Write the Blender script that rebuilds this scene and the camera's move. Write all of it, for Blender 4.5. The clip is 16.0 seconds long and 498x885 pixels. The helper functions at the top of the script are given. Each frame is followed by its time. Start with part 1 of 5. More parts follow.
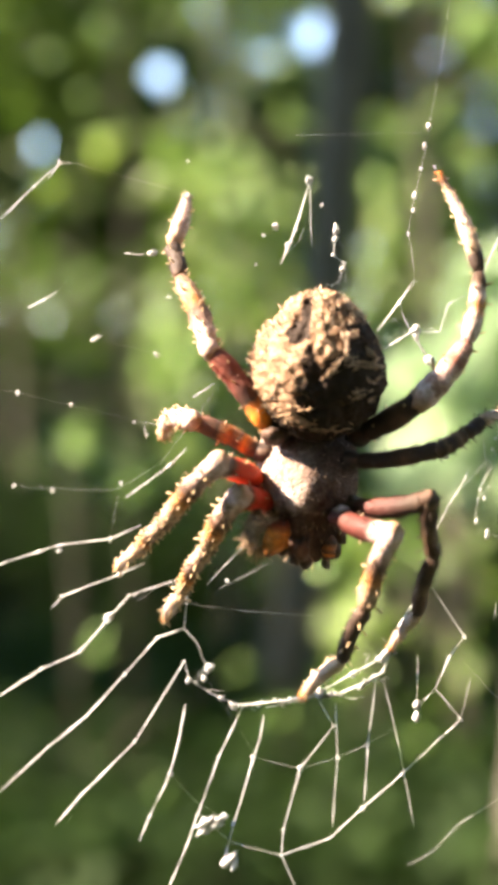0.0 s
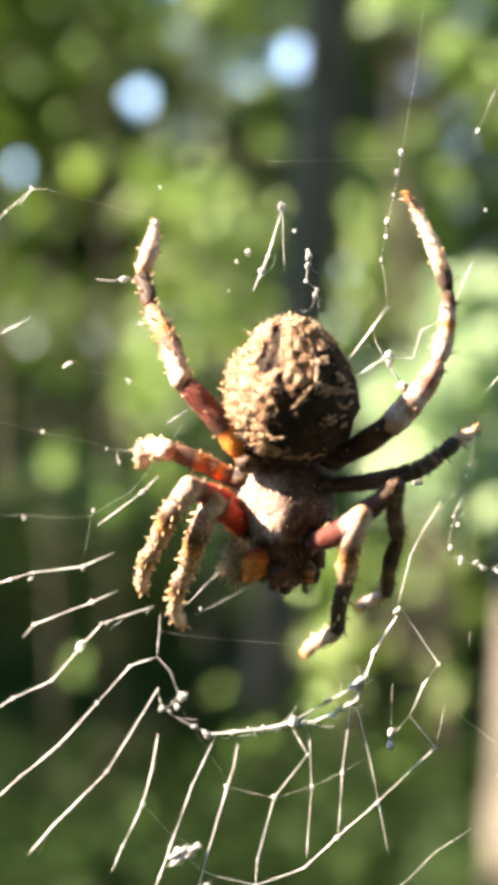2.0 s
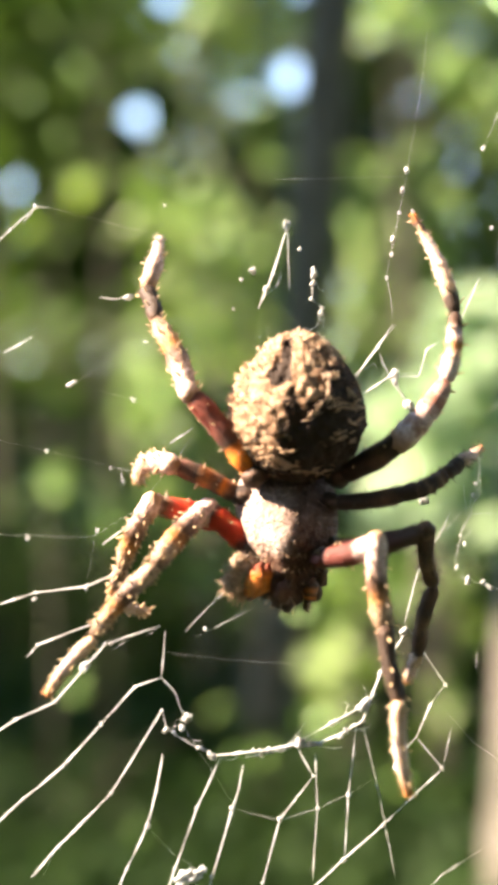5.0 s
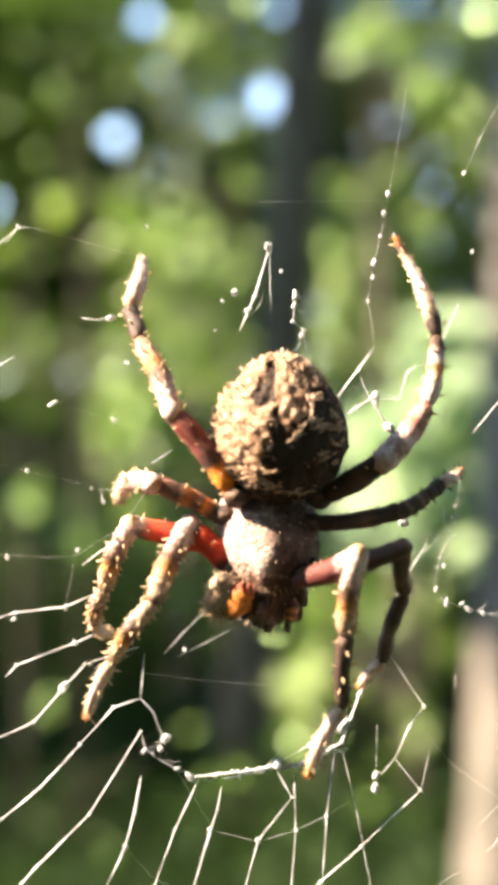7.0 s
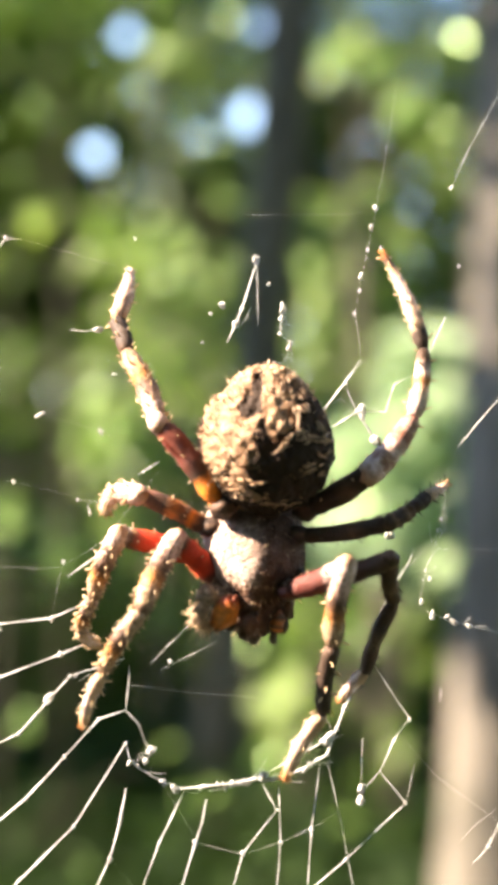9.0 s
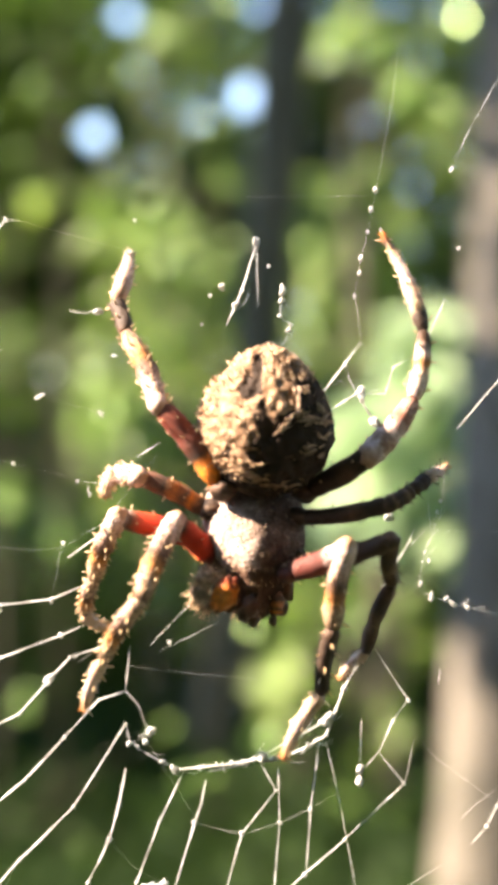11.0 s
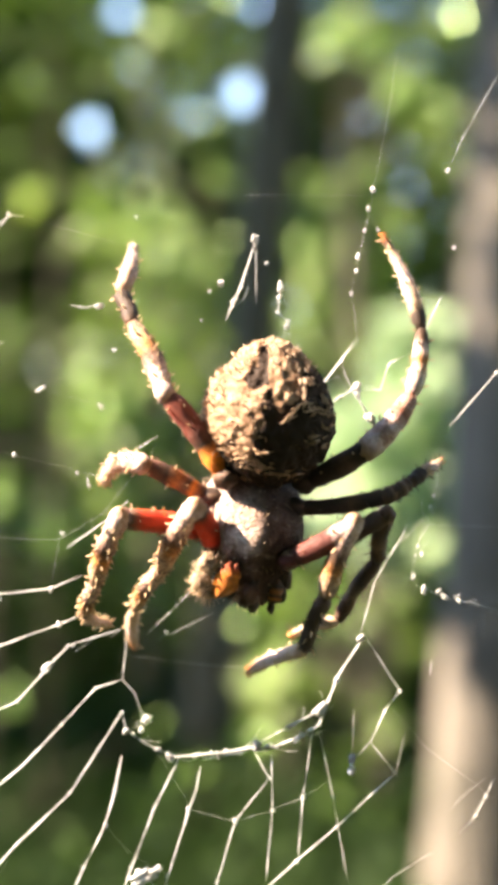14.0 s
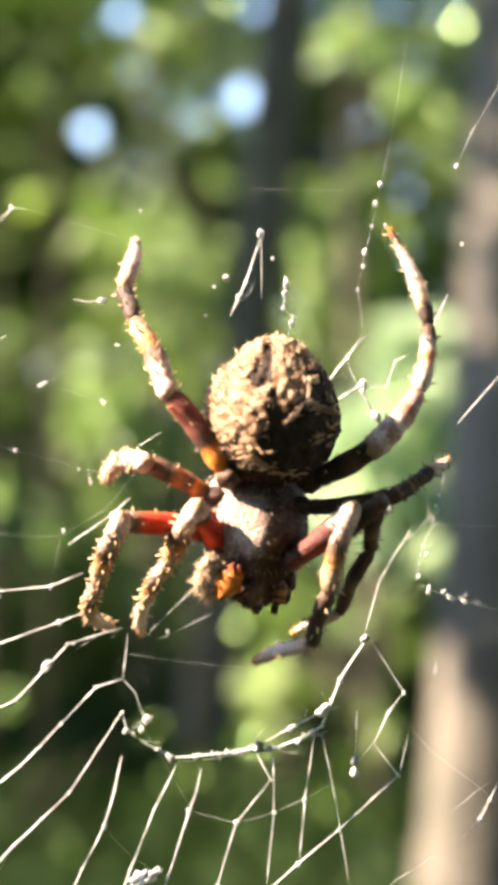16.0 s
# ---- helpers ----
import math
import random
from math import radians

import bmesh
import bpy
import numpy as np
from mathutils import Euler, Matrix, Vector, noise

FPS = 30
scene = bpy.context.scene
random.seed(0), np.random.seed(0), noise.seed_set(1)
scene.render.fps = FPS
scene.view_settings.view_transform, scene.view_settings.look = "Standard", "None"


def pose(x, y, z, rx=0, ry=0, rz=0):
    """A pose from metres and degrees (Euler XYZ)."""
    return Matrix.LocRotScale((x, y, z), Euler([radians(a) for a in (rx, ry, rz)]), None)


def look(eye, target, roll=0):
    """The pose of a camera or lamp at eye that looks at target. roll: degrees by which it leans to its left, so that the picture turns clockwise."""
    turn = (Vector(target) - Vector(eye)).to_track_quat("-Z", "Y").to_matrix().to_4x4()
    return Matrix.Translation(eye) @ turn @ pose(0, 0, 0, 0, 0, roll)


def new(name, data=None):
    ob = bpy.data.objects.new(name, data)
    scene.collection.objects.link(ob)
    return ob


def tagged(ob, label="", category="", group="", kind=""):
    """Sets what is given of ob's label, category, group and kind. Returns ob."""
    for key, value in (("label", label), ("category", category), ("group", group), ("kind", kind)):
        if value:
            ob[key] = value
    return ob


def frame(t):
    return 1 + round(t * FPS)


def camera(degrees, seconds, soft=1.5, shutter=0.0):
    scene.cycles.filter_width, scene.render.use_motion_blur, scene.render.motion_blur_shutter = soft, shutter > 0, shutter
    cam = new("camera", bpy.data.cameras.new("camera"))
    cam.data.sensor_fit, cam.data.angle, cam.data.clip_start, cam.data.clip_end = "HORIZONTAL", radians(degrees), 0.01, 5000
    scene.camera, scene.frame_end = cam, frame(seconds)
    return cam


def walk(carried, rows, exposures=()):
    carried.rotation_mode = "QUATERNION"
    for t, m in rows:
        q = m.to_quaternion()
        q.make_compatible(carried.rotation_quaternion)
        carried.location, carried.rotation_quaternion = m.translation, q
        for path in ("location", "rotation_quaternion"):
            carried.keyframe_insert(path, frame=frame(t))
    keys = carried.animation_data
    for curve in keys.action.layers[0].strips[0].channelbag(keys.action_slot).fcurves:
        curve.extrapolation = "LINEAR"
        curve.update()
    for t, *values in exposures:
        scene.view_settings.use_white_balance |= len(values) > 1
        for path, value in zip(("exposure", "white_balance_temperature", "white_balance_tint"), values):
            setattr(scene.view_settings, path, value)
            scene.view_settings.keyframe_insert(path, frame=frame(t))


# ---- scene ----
cam = camera(18.0, 16.0, soft=5.2)
cam.data.dof.use_dof = True
cam.data.dof.focus_distance = 0.1005
cam.data.dof.aperture_fstop = 41.0


def stance(x, y, z, yaw, pitch, roll):
    """A camera pose: yaw to the left of +y, pitch up, roll as in look()."""
    a, b = radians(yaw), radians(pitch)
    way = Vector((-math.sin(a) * math.cos(b), math.cos(a) * math.cos(b), math.sin(b)))
    eye = Vector((x, y, z))
    return look(eye, eye + way, roll)


walk(cam, [
    (0, stance(0.00105, -0.10438, 1.49991, 2.705, -1.958, -0.908)),
    (0.5, stance(0.00128, -0.10375, 1.50006, 2.658, -1.777, -0.856)),
    (1, stance(0.00137, -0.10375, 1.50006, 2.444, -1.608, -0.791)),
    (1.5, stance(0.00153, -0.10401, 1.50012, 2.163, -1.363, -1.039)),
    (2, stance(0.00149, -0.10385, 1.50024, 1.953, -1.188, -0.985)),
    (2.5, stance(0.00148, -0.10333, 1.50037, 1.922, -1.143, -1.178)),
    (3, stance(0.00146, -0.10281, 1.50050, 1.891, -1.099, -1.372)),
    (3.5, stance(0.00142, -0.10272, 1.50035, 1.880, -1.002, -1.314)),
    (6, stance(0.00083, -0.10354, 1.50026, 1.686, -0.180, -0.735)),
    (6.5, stance(0.00079, -0.10346, 1.50025, 1.348, -0.027, -0.656)),
    (7, stance(0.00065, -0.10353, 1.50039, 0.956, 0.181, -0.666)),
    (7.5, stance(0.00042, -0.10376, 1.50057, 0.578, 0.592, -0.629)),
    (8, stance(0.00029, -0.10453, 1.50025, 0.488, 1.158, -0.560)),
    (8.5, stance(0.00008, -0.10438, 1.50029, 0.379, 1.100, -0.575)),
    (9, stance(0.00009, -0.10372, 1.50006, 0.161, 0.799, -0.390)),
    (11.5, stance(-0.00000, -0.10398, 1.50006, 0.099, 0.072, -0.293)),
    (12, stance(-0.00006, -0.10456, 1.50004, 0.030, 0.013, -0.170)),
    (12.5, stance(0.00000, -0.10500, 1.50000, 0.000, 0.000, 0.000)),
    (13, stance(-0.00003, -0.10499, 1.49987, -0.040, 0.004, 0.023)),
    (13.5, stance(-0.00024, -0.10527, 1.49980, -0.079, 0.022, 0.233)),
    (14, stance(-0.00029, -0.10568, 1.49984, -0.158, 0.034, 0.258)),
    (14.5, stance(-0.00057, -0.10565, 1.49958, -0.197, 0.137, 0.292)),
    (15, stance(-0.00072, -0.10517, 1.49930, -0.287, 0.161, 0.660)),
    (15.5, stance(-0.00092, -0.10346, 1.49921, -0.243, 0.170, 0.713)),
    (16, stance(-0.00070, -0.10440, 1.49937, -0.242, 0.186, 0.697)),
], exposures=[(0, 3.15, 7900, 16.5), (16, 3.15, 7900, 16.5)])

# ---- light ----
TO_SUN = Vector((-0.79, -0.055, 0.61)).normalized()
world = bpy.data.worlds.new("sky")
scene.world = world
world.use_nodes = True
wn = world.node_tree
sky = wn.nodes.new("ShaderNodeTexSky")
sky.sky_type, sky.sun_disc = "NISHITA", False
sky.dust_density, sky.ozone_density = 0.1, 4.0
sky.sun_elevation, sky.sun_rotation = math.asin(TO_SUN.z), math.atan2(TO_SUN.x, TO_SUN.y)
wn.links.new(sky.outputs[0], wn.nodes["Background"].inputs[0])
wn.nodes["Background"].inputs[1].default_value = 0.12
sun_data = bpy.data.lights.new("sun", "SUN")
sun_data.energy, sun_data.angle, sun_data.color = 5.0, radians(0.5), (1.0, 0.93, 0.82)
sun = new("sun", sun_data)
sun.matrix_world = look(TO_SUN * 30, (0, 0, 0))


# ---- materials ----
def material(name, rough=0.6, gloss=0.5):
    m = bpy.data.materials.new(name)
    m.use_nodes = True
    n = m.node_tree.nodes
    b = n["Principled BSDF"]
    b.inputs["Roughness"].default_value = rough
    b.inputs["Specular IOR Level"].default_value = gloss
    return m, m.node_tree, b


def ramp(nt, stops, smooth=True):
    r = nt.nodes.new("ShaderNodeValToRGB")
    r.color_ramp.interpolation = "LINEAR" if smooth else "CONSTANT"
    el = r.color_ramp.elements
    while len(el) < len(stops):
        el.new(0.5)
    for e, (p, c) in zip(el, stops):
        e.position, e.color = p, (*c, 1)
    return r


def noise_node(nt, scale, coords, detail=4.0, rough=0.6):
    n = nt.nodes.new("ShaderNodeTexNoise")
    n.inputs["Scale"].default_value, n.inputs["Detail"].default_value = scale, detail
    n.inputs["Roughness"].default_value = rough
    nt.links.new(coords, n.inputs["Vector"])
    return n


def blend(nt, kind, fac, a, b):
    x = nt.nodes.new("ShaderNodeMix")
    x.data_type, x.blend_type = "RGBA", kind
    for sock, v in ((x.inputs[0], fac), (x.inputs[6], a), (x.inputs[7], b)):
        if isinstance(v, (int, float)):
            sock.default_value = v
        elif isinstance(v, tuple):
            sock.default_value = (*v, 1)
        else:
            nt.links.new(v, sock)
    return x.outputs[2]


def bump(nt, b, height, dist, strength=0.6):
    k = nt.nodes.new("ShaderNodeBump")
    k.inputs["Strength"].default_value, k.inputs["Distance"].default_value = strength, dist
    nt.links.new(height, k.inputs["Height"])
    nt.links.new(k.outputs[0], b.inputs["Normal"])


def cuticle(name, stops, rough=0.55, mottle=0.5, dark=(0.05, 0.028, 0.018), sss=0.0):
    """Spider cuticle: colour bands along the part's own length, mottled by hairs and scales."""
    m, nt, b = material(name, rough, 0.22)
    tc = nt.nodes.new("ShaderNodeTexCoord")
    sep = nt.nodes.new("ShaderNodeSeparateXYZ")
    nt.links.new(tc.outputs["Generated"], sep.inputs[0])
    warp = noise_node(nt, 1500, tc.outputs["Object"])
    add = nt.nodes.new("ShaderNodeMath")
    add.operation = "MULTIPLY_ADD"
    add.inputs[1].default_value = 0.22
    nt.links.new(warp.outputs[0], add.inputs[0])
    sub = nt.nodes.new("ShaderNodeMath")
    sub.operation = "SUBTRACT"
    sub.inputs[1].default_value = 0.11
    nt.links.new(sep.outputs[2], add.inputs[2])
    nt.links.new(add.outputs[0], sub.inputs[0])
    r = ramp(nt, stops)
    nt.links.new(sub.outputs[0], r.inputs[0])
    spots = noise_node(nt, 3200, tc.outputs["Object"], 3)
    sr = ramp(nt, [(0.40, (0, 0, 0)), (0.58, (1, 1, 1))])
    nt.links.new(spots.outputs[0], sr.inputs[0])
    fine = noise_node(nt, 9000, tc.outputs["Object"], 2)
    k = nt.nodes.new("ShaderNodeMath")
    k.operation = "MULTIPLY"
    k.inputs[1].default_value = mottle
    nt.links.new(sr.outputs[0], k.inputs[0])
    col = blend(nt, "MIX", k.outputs[0], r.outputs[0], dark)
    nt.links.new(col, b.inputs["Base Color"])
    bump(nt, b, fine.outputs[0], 0.00012, 0.7)
    if sss:
        b.inputs["Subsurface Weight"].default_value = sss
        b.inputs["Subsurface Radius"].default_value = (1.0, 0.3, 0.12)
        b.inputs["Subsurface Scale"].default_value = 0.0008
    return m


CREAM, PALE, TAN = (0.5, 0.34, 0.22), (0.66, 0.5, 0.45), (0.36, 0.2, 0.1)
BROWN, DARK, RED, ORANGE = (0.115, 0.06, 0.038), (0.048, 0.029, 0.02), (0.55, 0.045, 0.02), (0.66, 0.20, 0.035)
PINK = (0.46, 0.3, 0.245)
AMBER = (0.5, 0.2, 0.055)
MAROON = (0.11, 0.022, 0.016)

M_FEMUR_RED = cuticle("red_femur", [(0.0, DARK), (0.18, MAROON), (0.3, RED), (0.74, RED), (0.86, BROWN), (1.0, PALE)], mottle=0.12, sss=0.25)
M_FEMUR_ORANGE = cuticle("orange_femur", [(0.0, ORANGE), (0.16, (0.75, 0.24, 0.03)), (0.24, ORANGE), (0.32, DARK), (0.5, (0.12, 0.03, 0.02)), (0.8, (0.2, 0.04, 0.025)), (1.0, BROWN)], mottle=0.25)
M_FEMUR_BANDED = cuticle("banded_femur", [(0.0, DARK), (0.12, BROWN), (0.22, ORANGE), (0.32, BROWN), (0.48, (0.4, 0.14, 0.04)), (0.62, DARK), (0.85, (0.2, 0.09, 0.06)), (1.0, BROWN)], mottle=0.35)
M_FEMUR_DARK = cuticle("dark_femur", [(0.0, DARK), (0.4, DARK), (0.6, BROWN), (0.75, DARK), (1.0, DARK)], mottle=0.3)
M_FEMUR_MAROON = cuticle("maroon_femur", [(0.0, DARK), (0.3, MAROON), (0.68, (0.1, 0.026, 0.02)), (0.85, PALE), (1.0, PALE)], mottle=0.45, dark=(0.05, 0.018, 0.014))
M_FEMUR_SHADED = cuticle("shaded_femur", [(0.0, DARK), (0.25, (0.1, 0.022, 0.018)), (0.6, (0.06, 0.022, 0.018)), (0.8, DARK), (1.0, BROWN)], mottle=0.3)
M_KNEE = cuticle("pale_knee", [(0.0, TAN), (0.4, (0.6, 0.44, 0.39)), (1.0, (0.64, 0.49, 0.44))], mottle=0.5, dark=(0.26, 0.14, 0.09))
M_TIBIA = cuticle("banded_tibia", [(0.0, PALE), (0.3, PINK), (0.46, BROWN), (0.62, AMBER), (0.78, CREAM), (1.0, BROWN)], mottle=0.6, dark=(0.085, 0.04, 0.022))
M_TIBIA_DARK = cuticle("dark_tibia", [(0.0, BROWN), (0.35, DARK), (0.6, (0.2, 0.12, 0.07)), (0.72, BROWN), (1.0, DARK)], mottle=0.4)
M_TIBIA_HIND = cuticle("mottled_hind_tibia", [(0.0, PALE), (0.2, (0.42, 0.25, 0.19)), (0.42, PALE), (0.62, (0.34, 0.13, 0.085)), (0.8, PINK), (1.0, (0.3, 0.12, 0.08))], mottle=0.5, dark=(0.16, 0.06, 0.04))
M_META = cuticle("banded_metatarsus", [(0.0, CREAM), (0.3, PINK), (0.45, BROWN), (0.62, AMBER), (0.8, CREAM), (1.0, BROWN)], mottle=0.65)
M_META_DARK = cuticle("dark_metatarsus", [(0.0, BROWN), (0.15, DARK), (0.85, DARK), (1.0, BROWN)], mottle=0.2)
M_HIND_META = cuticle("hind_metatarsus", [(0.0, PALE), (0.3, (0.55, 0.42, 0.33)), (0.5, AMBER), (0.62, PALE), (0.8, BROWN), (1.0, DARK)], mottle=0.25)
M_HIND_TARSUS = cuticle("hind_tarsus", [(0.0, DARK), (0.13, DARK), (0.24, CREAM), (0.6, PALE), (0.78, CREAM), (0.86, DARK), (1.0, ORANGE)], mottle=0.35)
M_TARSUS = cuticle("pale_tarsus", [(0.0, CREAM), (0.5, PALE), (0.8, CREAM), (1.0, ORANGE)], mottle=0.3, dark=(0.3, 0.16, 0.07))
M_SPINE = cuticle("cream_spine", [(0.0, (0.42, 0.26, 0.12)), (1.0, (0.6, 0.43, 0.27))], mottle=0.1)
M_BRISTLE = cuticle("dark_bristle", [(0.0, DARK), (1.0, DARK)], mottle=0.0)
M_FUZZ = cuticle("cream_fuzz", [(0.0, (0.42, 0.27, 0.16)), (1.0, (0.58, 0.42, 0.29))], mottle=0.3)
M_SCALES = cuticle("straw_scales", [(0.0, (0.3, 0.18, 0.105)), (0.5, (0.4, 0.26, 0.165)), (1.0, (0.48, 0.345, 0.245))], mottle=0.3, dark=(0.2, 0.11, 0.06))
M_PALP = cuticle("palp_hair", [(0.0, CREAM), (0.5, (0.42, 0.3, 0.21)), (1.0, (0.3, 0.19, 0.11))], mottle=0.5)
M_CHELICERA = cuticle("orange_jaw", [(0.0, DARK), (0.15, (0.62, 0.19, 0.03)), (0.6, (0.66, 0.19, 0.025)), (0.82, (0.3, 0.05, 0.02)), (1.0, DARK)], mottle=0.35, sss=0.1)
# darkened copy for the second jaw, its shade painted into the colour
M_JAW_SHADED = cuticle("shaded_jaw", [(0.0, DARK), (0.5, (0.12, 0.045, 0.025)), (1.0, DARK)], mottle=0.4)


def carapace_material():
    """Brown shield under short pinkish-grey hair, barer and darker towards the head."""
    m, nt, b = material("carapace_hair", 0.6, 0.15)
    tc = nt.nodes.new("ShaderNodeTexCoord")
    big = noise_node(nt, 520, tc.outputs["Object"], 5, 0.65)
    r = ramp(nt, [(0.28, (0.06, 0.036, 0.026)), (0.38, (0.22, 0.145, 0.115)), (0.52, (0.4, 0.29, 0.245)), (0.66, (0.6, 0.49, 0.45))])
    nt.links.new(big.outputs[0], r.inputs[0])
    fine = noise_node(nt, 3500, tc.outputs["Object"], 3)
    fr = ramp(nt, [(0.3, (0.6, 0.55, 0.52)), (0.7, (1, 1, 1))])
    nt.links.new(fine.outputs[0], fr.inputs[0])
    hairy = blend(nt, "MULTIPLY", 1.0, r.outputs[0], fr.outputs[0])
    sep = nt.nodes.new("ShaderNodeSeparateXYZ")
    nt.links.new(tc.outputs["Generated"], sep.inputs[0])
    ragged_edge = nt.nodes.new("ShaderNodeMath")
    ragged_edge.operation = "MULTIPLY_ADD"
    ragged_edge.inputs[1].default_value = 0.3
    nt.links.new(big.outputs[0], ragged_edge.inputs[0])
    nt.links.new(sep.outputs[2], ragged_edge.inputs[2])
    head = ramp(nt, [(0.5, (1, 1, 1)), (0.58, (0, 0, 0))])
    nt.links.new(ragged_edge.outputs[0], head.inputs[0])
    # one flank darkened: its shade is painted into the colour
    flank_mask = nt.nodes.new("ShaderNodeMath")
    flank_mask.operation = "MULTIPLY_ADD"
    flank_mask.inputs[1].default_value = 0.35
    nt.links.new(big.outputs[0], flank_mask.inputs[0])
    nt.links.new(sep.outputs[0], flank_mask.inputs[2])
    flank_shade = ramp(nt, [(0.66, (0, 0, 0)), (0.8, (1, 1, 1))])
    nt.links.new(flank_mask.outputs[0], flank_shade.inputs[0])
    shaded_coat = blend(nt, "MULTIPLY", flank_shade.outputs[0], hairy, (0.36, 0.28, 0.24))
    nt.links.new(blend(nt, "MULTIPLY", head.outputs[0], shaded_coat, (0.4, 0.28, 0.22)), b.inputs["Base Color"])
    bump(nt, b, fine.outputs[0], 0.0005, 1.0)
    return m


def abdomen_material():
    """Tan, furry, with a dark mark and shade painted over the right and lower side."""
    m, nt, b = material("abdomen_hair", 0.75, 0.12)
    tc = nt.nodes.new("ShaderNodeTexCoord")
    attr = nt.nodes.new("ShaderNodeAttribute")
    attr.attribute_name = "mark_and_shade"
    mid = noise_node(nt, 700, tc.outputs["Object"], 4, 0.65)
    r = ramp(nt, [(0.3, (0.07, 0.04, 0.022)), (0.42, (0.19, 0.108, 0.065)), (0.56, (0.31, 0.19, 0.118)), (0.75, (0.43, 0.3, 0.21))])
    nt.links.new(mid.outputs[0], r.inputs[0])
    fine = noise_node(nt, 2600, tc.outputs["Object"], 3)
    fr = ramp(nt, [(0.34, (0.45, 0.4, 0.36)), (0.6, (1, 1, 1))])
    nt.links.new(fine.outputs[0], fr.inputs[0])
    coat = blend(nt, "MULTIPLY", 0.8, r.outputs[0], fr.outputs[0])
    ragged = nt.nodes.new("ShaderNodeMath")
    ragged.operation = "MULTIPLY_ADD"
    ragged.inputs[1].default_value = 1.1
    nt.links.new(mid.outputs[0], ragged.inputs[0])
    nt.links.new(attr.outputs["Fac"], ragged.inputs[2])
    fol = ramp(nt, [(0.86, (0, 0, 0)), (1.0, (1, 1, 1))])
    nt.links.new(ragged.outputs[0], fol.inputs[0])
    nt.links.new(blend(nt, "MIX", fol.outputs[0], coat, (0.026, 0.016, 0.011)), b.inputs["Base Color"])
    bump(nt, b, mid.outputs[0], 0.0005, 0.8)
    return m


def silk_material():
    m, nt, b = material("silk", 0.35)
    tc = nt.nodes.new("ShaderNodeTexCoord")
    n = noise_node(nt, 900, tc.outputs["Object"], 3)
    r = ramp(nt, [(0.32, (0.42, 0.42, 0.4)), (0.48, (0.66, 0.66, 0.64)), (0.66, (0.88, 0.88, 0.86))])
    nt.links.new(n.outputs[0], r.inputs[0])
    nt.links.new(r.outputs[0], b.inputs["Base Color"])
    tr = nt.nodes.new("ShaderNodeBsdfTranslucent")
    nt.links.new(r.outputs[0], tr.inputs[0])
    mix = nt.nodes.new("ShaderNodeMixShader")
    mix.inputs[0].default_value = 0.35
    nt.links.new(b.outputs[0], mix.inputs[1])
    nt.links.new(tr.outputs[0], mix.inputs[2])
    nt.links.new(mix.outputs[0], nt.nodes["Material Output"].inputs[0])
    return m


def leaf_material(name, c1, c2, c3, translucent=0.5, rough=0.42, tint=(0.9, 1.0, 0.75), gloss=0.5):
    m, nt, b = material(name, rough, gloss)
    b.inputs["Specular Tint"].default_value = (*tint, 1)
    geo = nt.nodes.new("ShaderNodeNewGeometry")
    r = ramp(nt, [(0.0, c1), (0.5, c2), (1.0, c3)])
    nt.links.new(geo.outputs["Random Per Island"], r.inputs[0])
    tc = nt.nodes.new("ShaderNodeTexCoord")
    n = noise_node(nt, 30, tc.outputs["Object"], 3)
    nr = ramp(nt, [(0.3, (0.7, 0.7, 0.7)), (0.7, (1.1, 1.1, 1.0))])
    nt.links.new(n.outputs[0], nr.inputs[0])
    col = blend(nt, "MULTIPLY", 1.0, r.outputs[0], nr.outputs[0])
    nt.links.new(col, b.inputs["Base Color"])
    tr = nt.nodes.new("ShaderNodeBsdfTranslucent")
    nt.links.new(blend(nt, "MULTIPLY", 1.0, col, (1.4, 1.5, 1.05)), tr.inputs[0])
    mix = nt.nodes.new("ShaderNodeMixShader")
    mix.inputs[0].default_value = translucent
    nt.links.new(b.outputs[0], mix.inputs[1])
    nt.links.new(tr.outputs[0], mix.inputs[2])
    nt.links.new(mix.outputs[0], nt.nodes["Material Output"].inputs[0])
    return m


def bark_material(name, c1, c2, c3):
    m, nt, b = material(name, 0.85)
    tc = nt.nodes.new("ShaderNodeTexCoord")
    mp = nt.nodes.new("ShaderNodeMapping")
    mp.inputs["Scale"].default_value = (1, 1, 0.18)
    nt.links.new(tc.outputs["Object"], mp.inputs[0])
    n = noise_node(nt, 22, mp.outputs[0], 6, 0.65)
    r = ramp(nt, [(0.32, c1), (0.5, c2), (0.68, c3)])
    nt.links.new(n.outputs[0], r.inputs[0])
    stain = noise_node(nt, 2.5, tc.outputs["Object"], 3)
    sr = ramp(nt, [(0.35, (0.6, 0.62, 0.58)), (0.6, (1, 1, 1))])
    nt.links.new(stain.outputs[0], sr.inputs[0])
    nt.links.new(blend(nt, "MULTIPLY", 1.0, r.outputs[0], sr.outputs[0]), b.inputs["Base Color"])
    bump(nt, b, n.outputs[0], 0.03, 0.8)
    return m


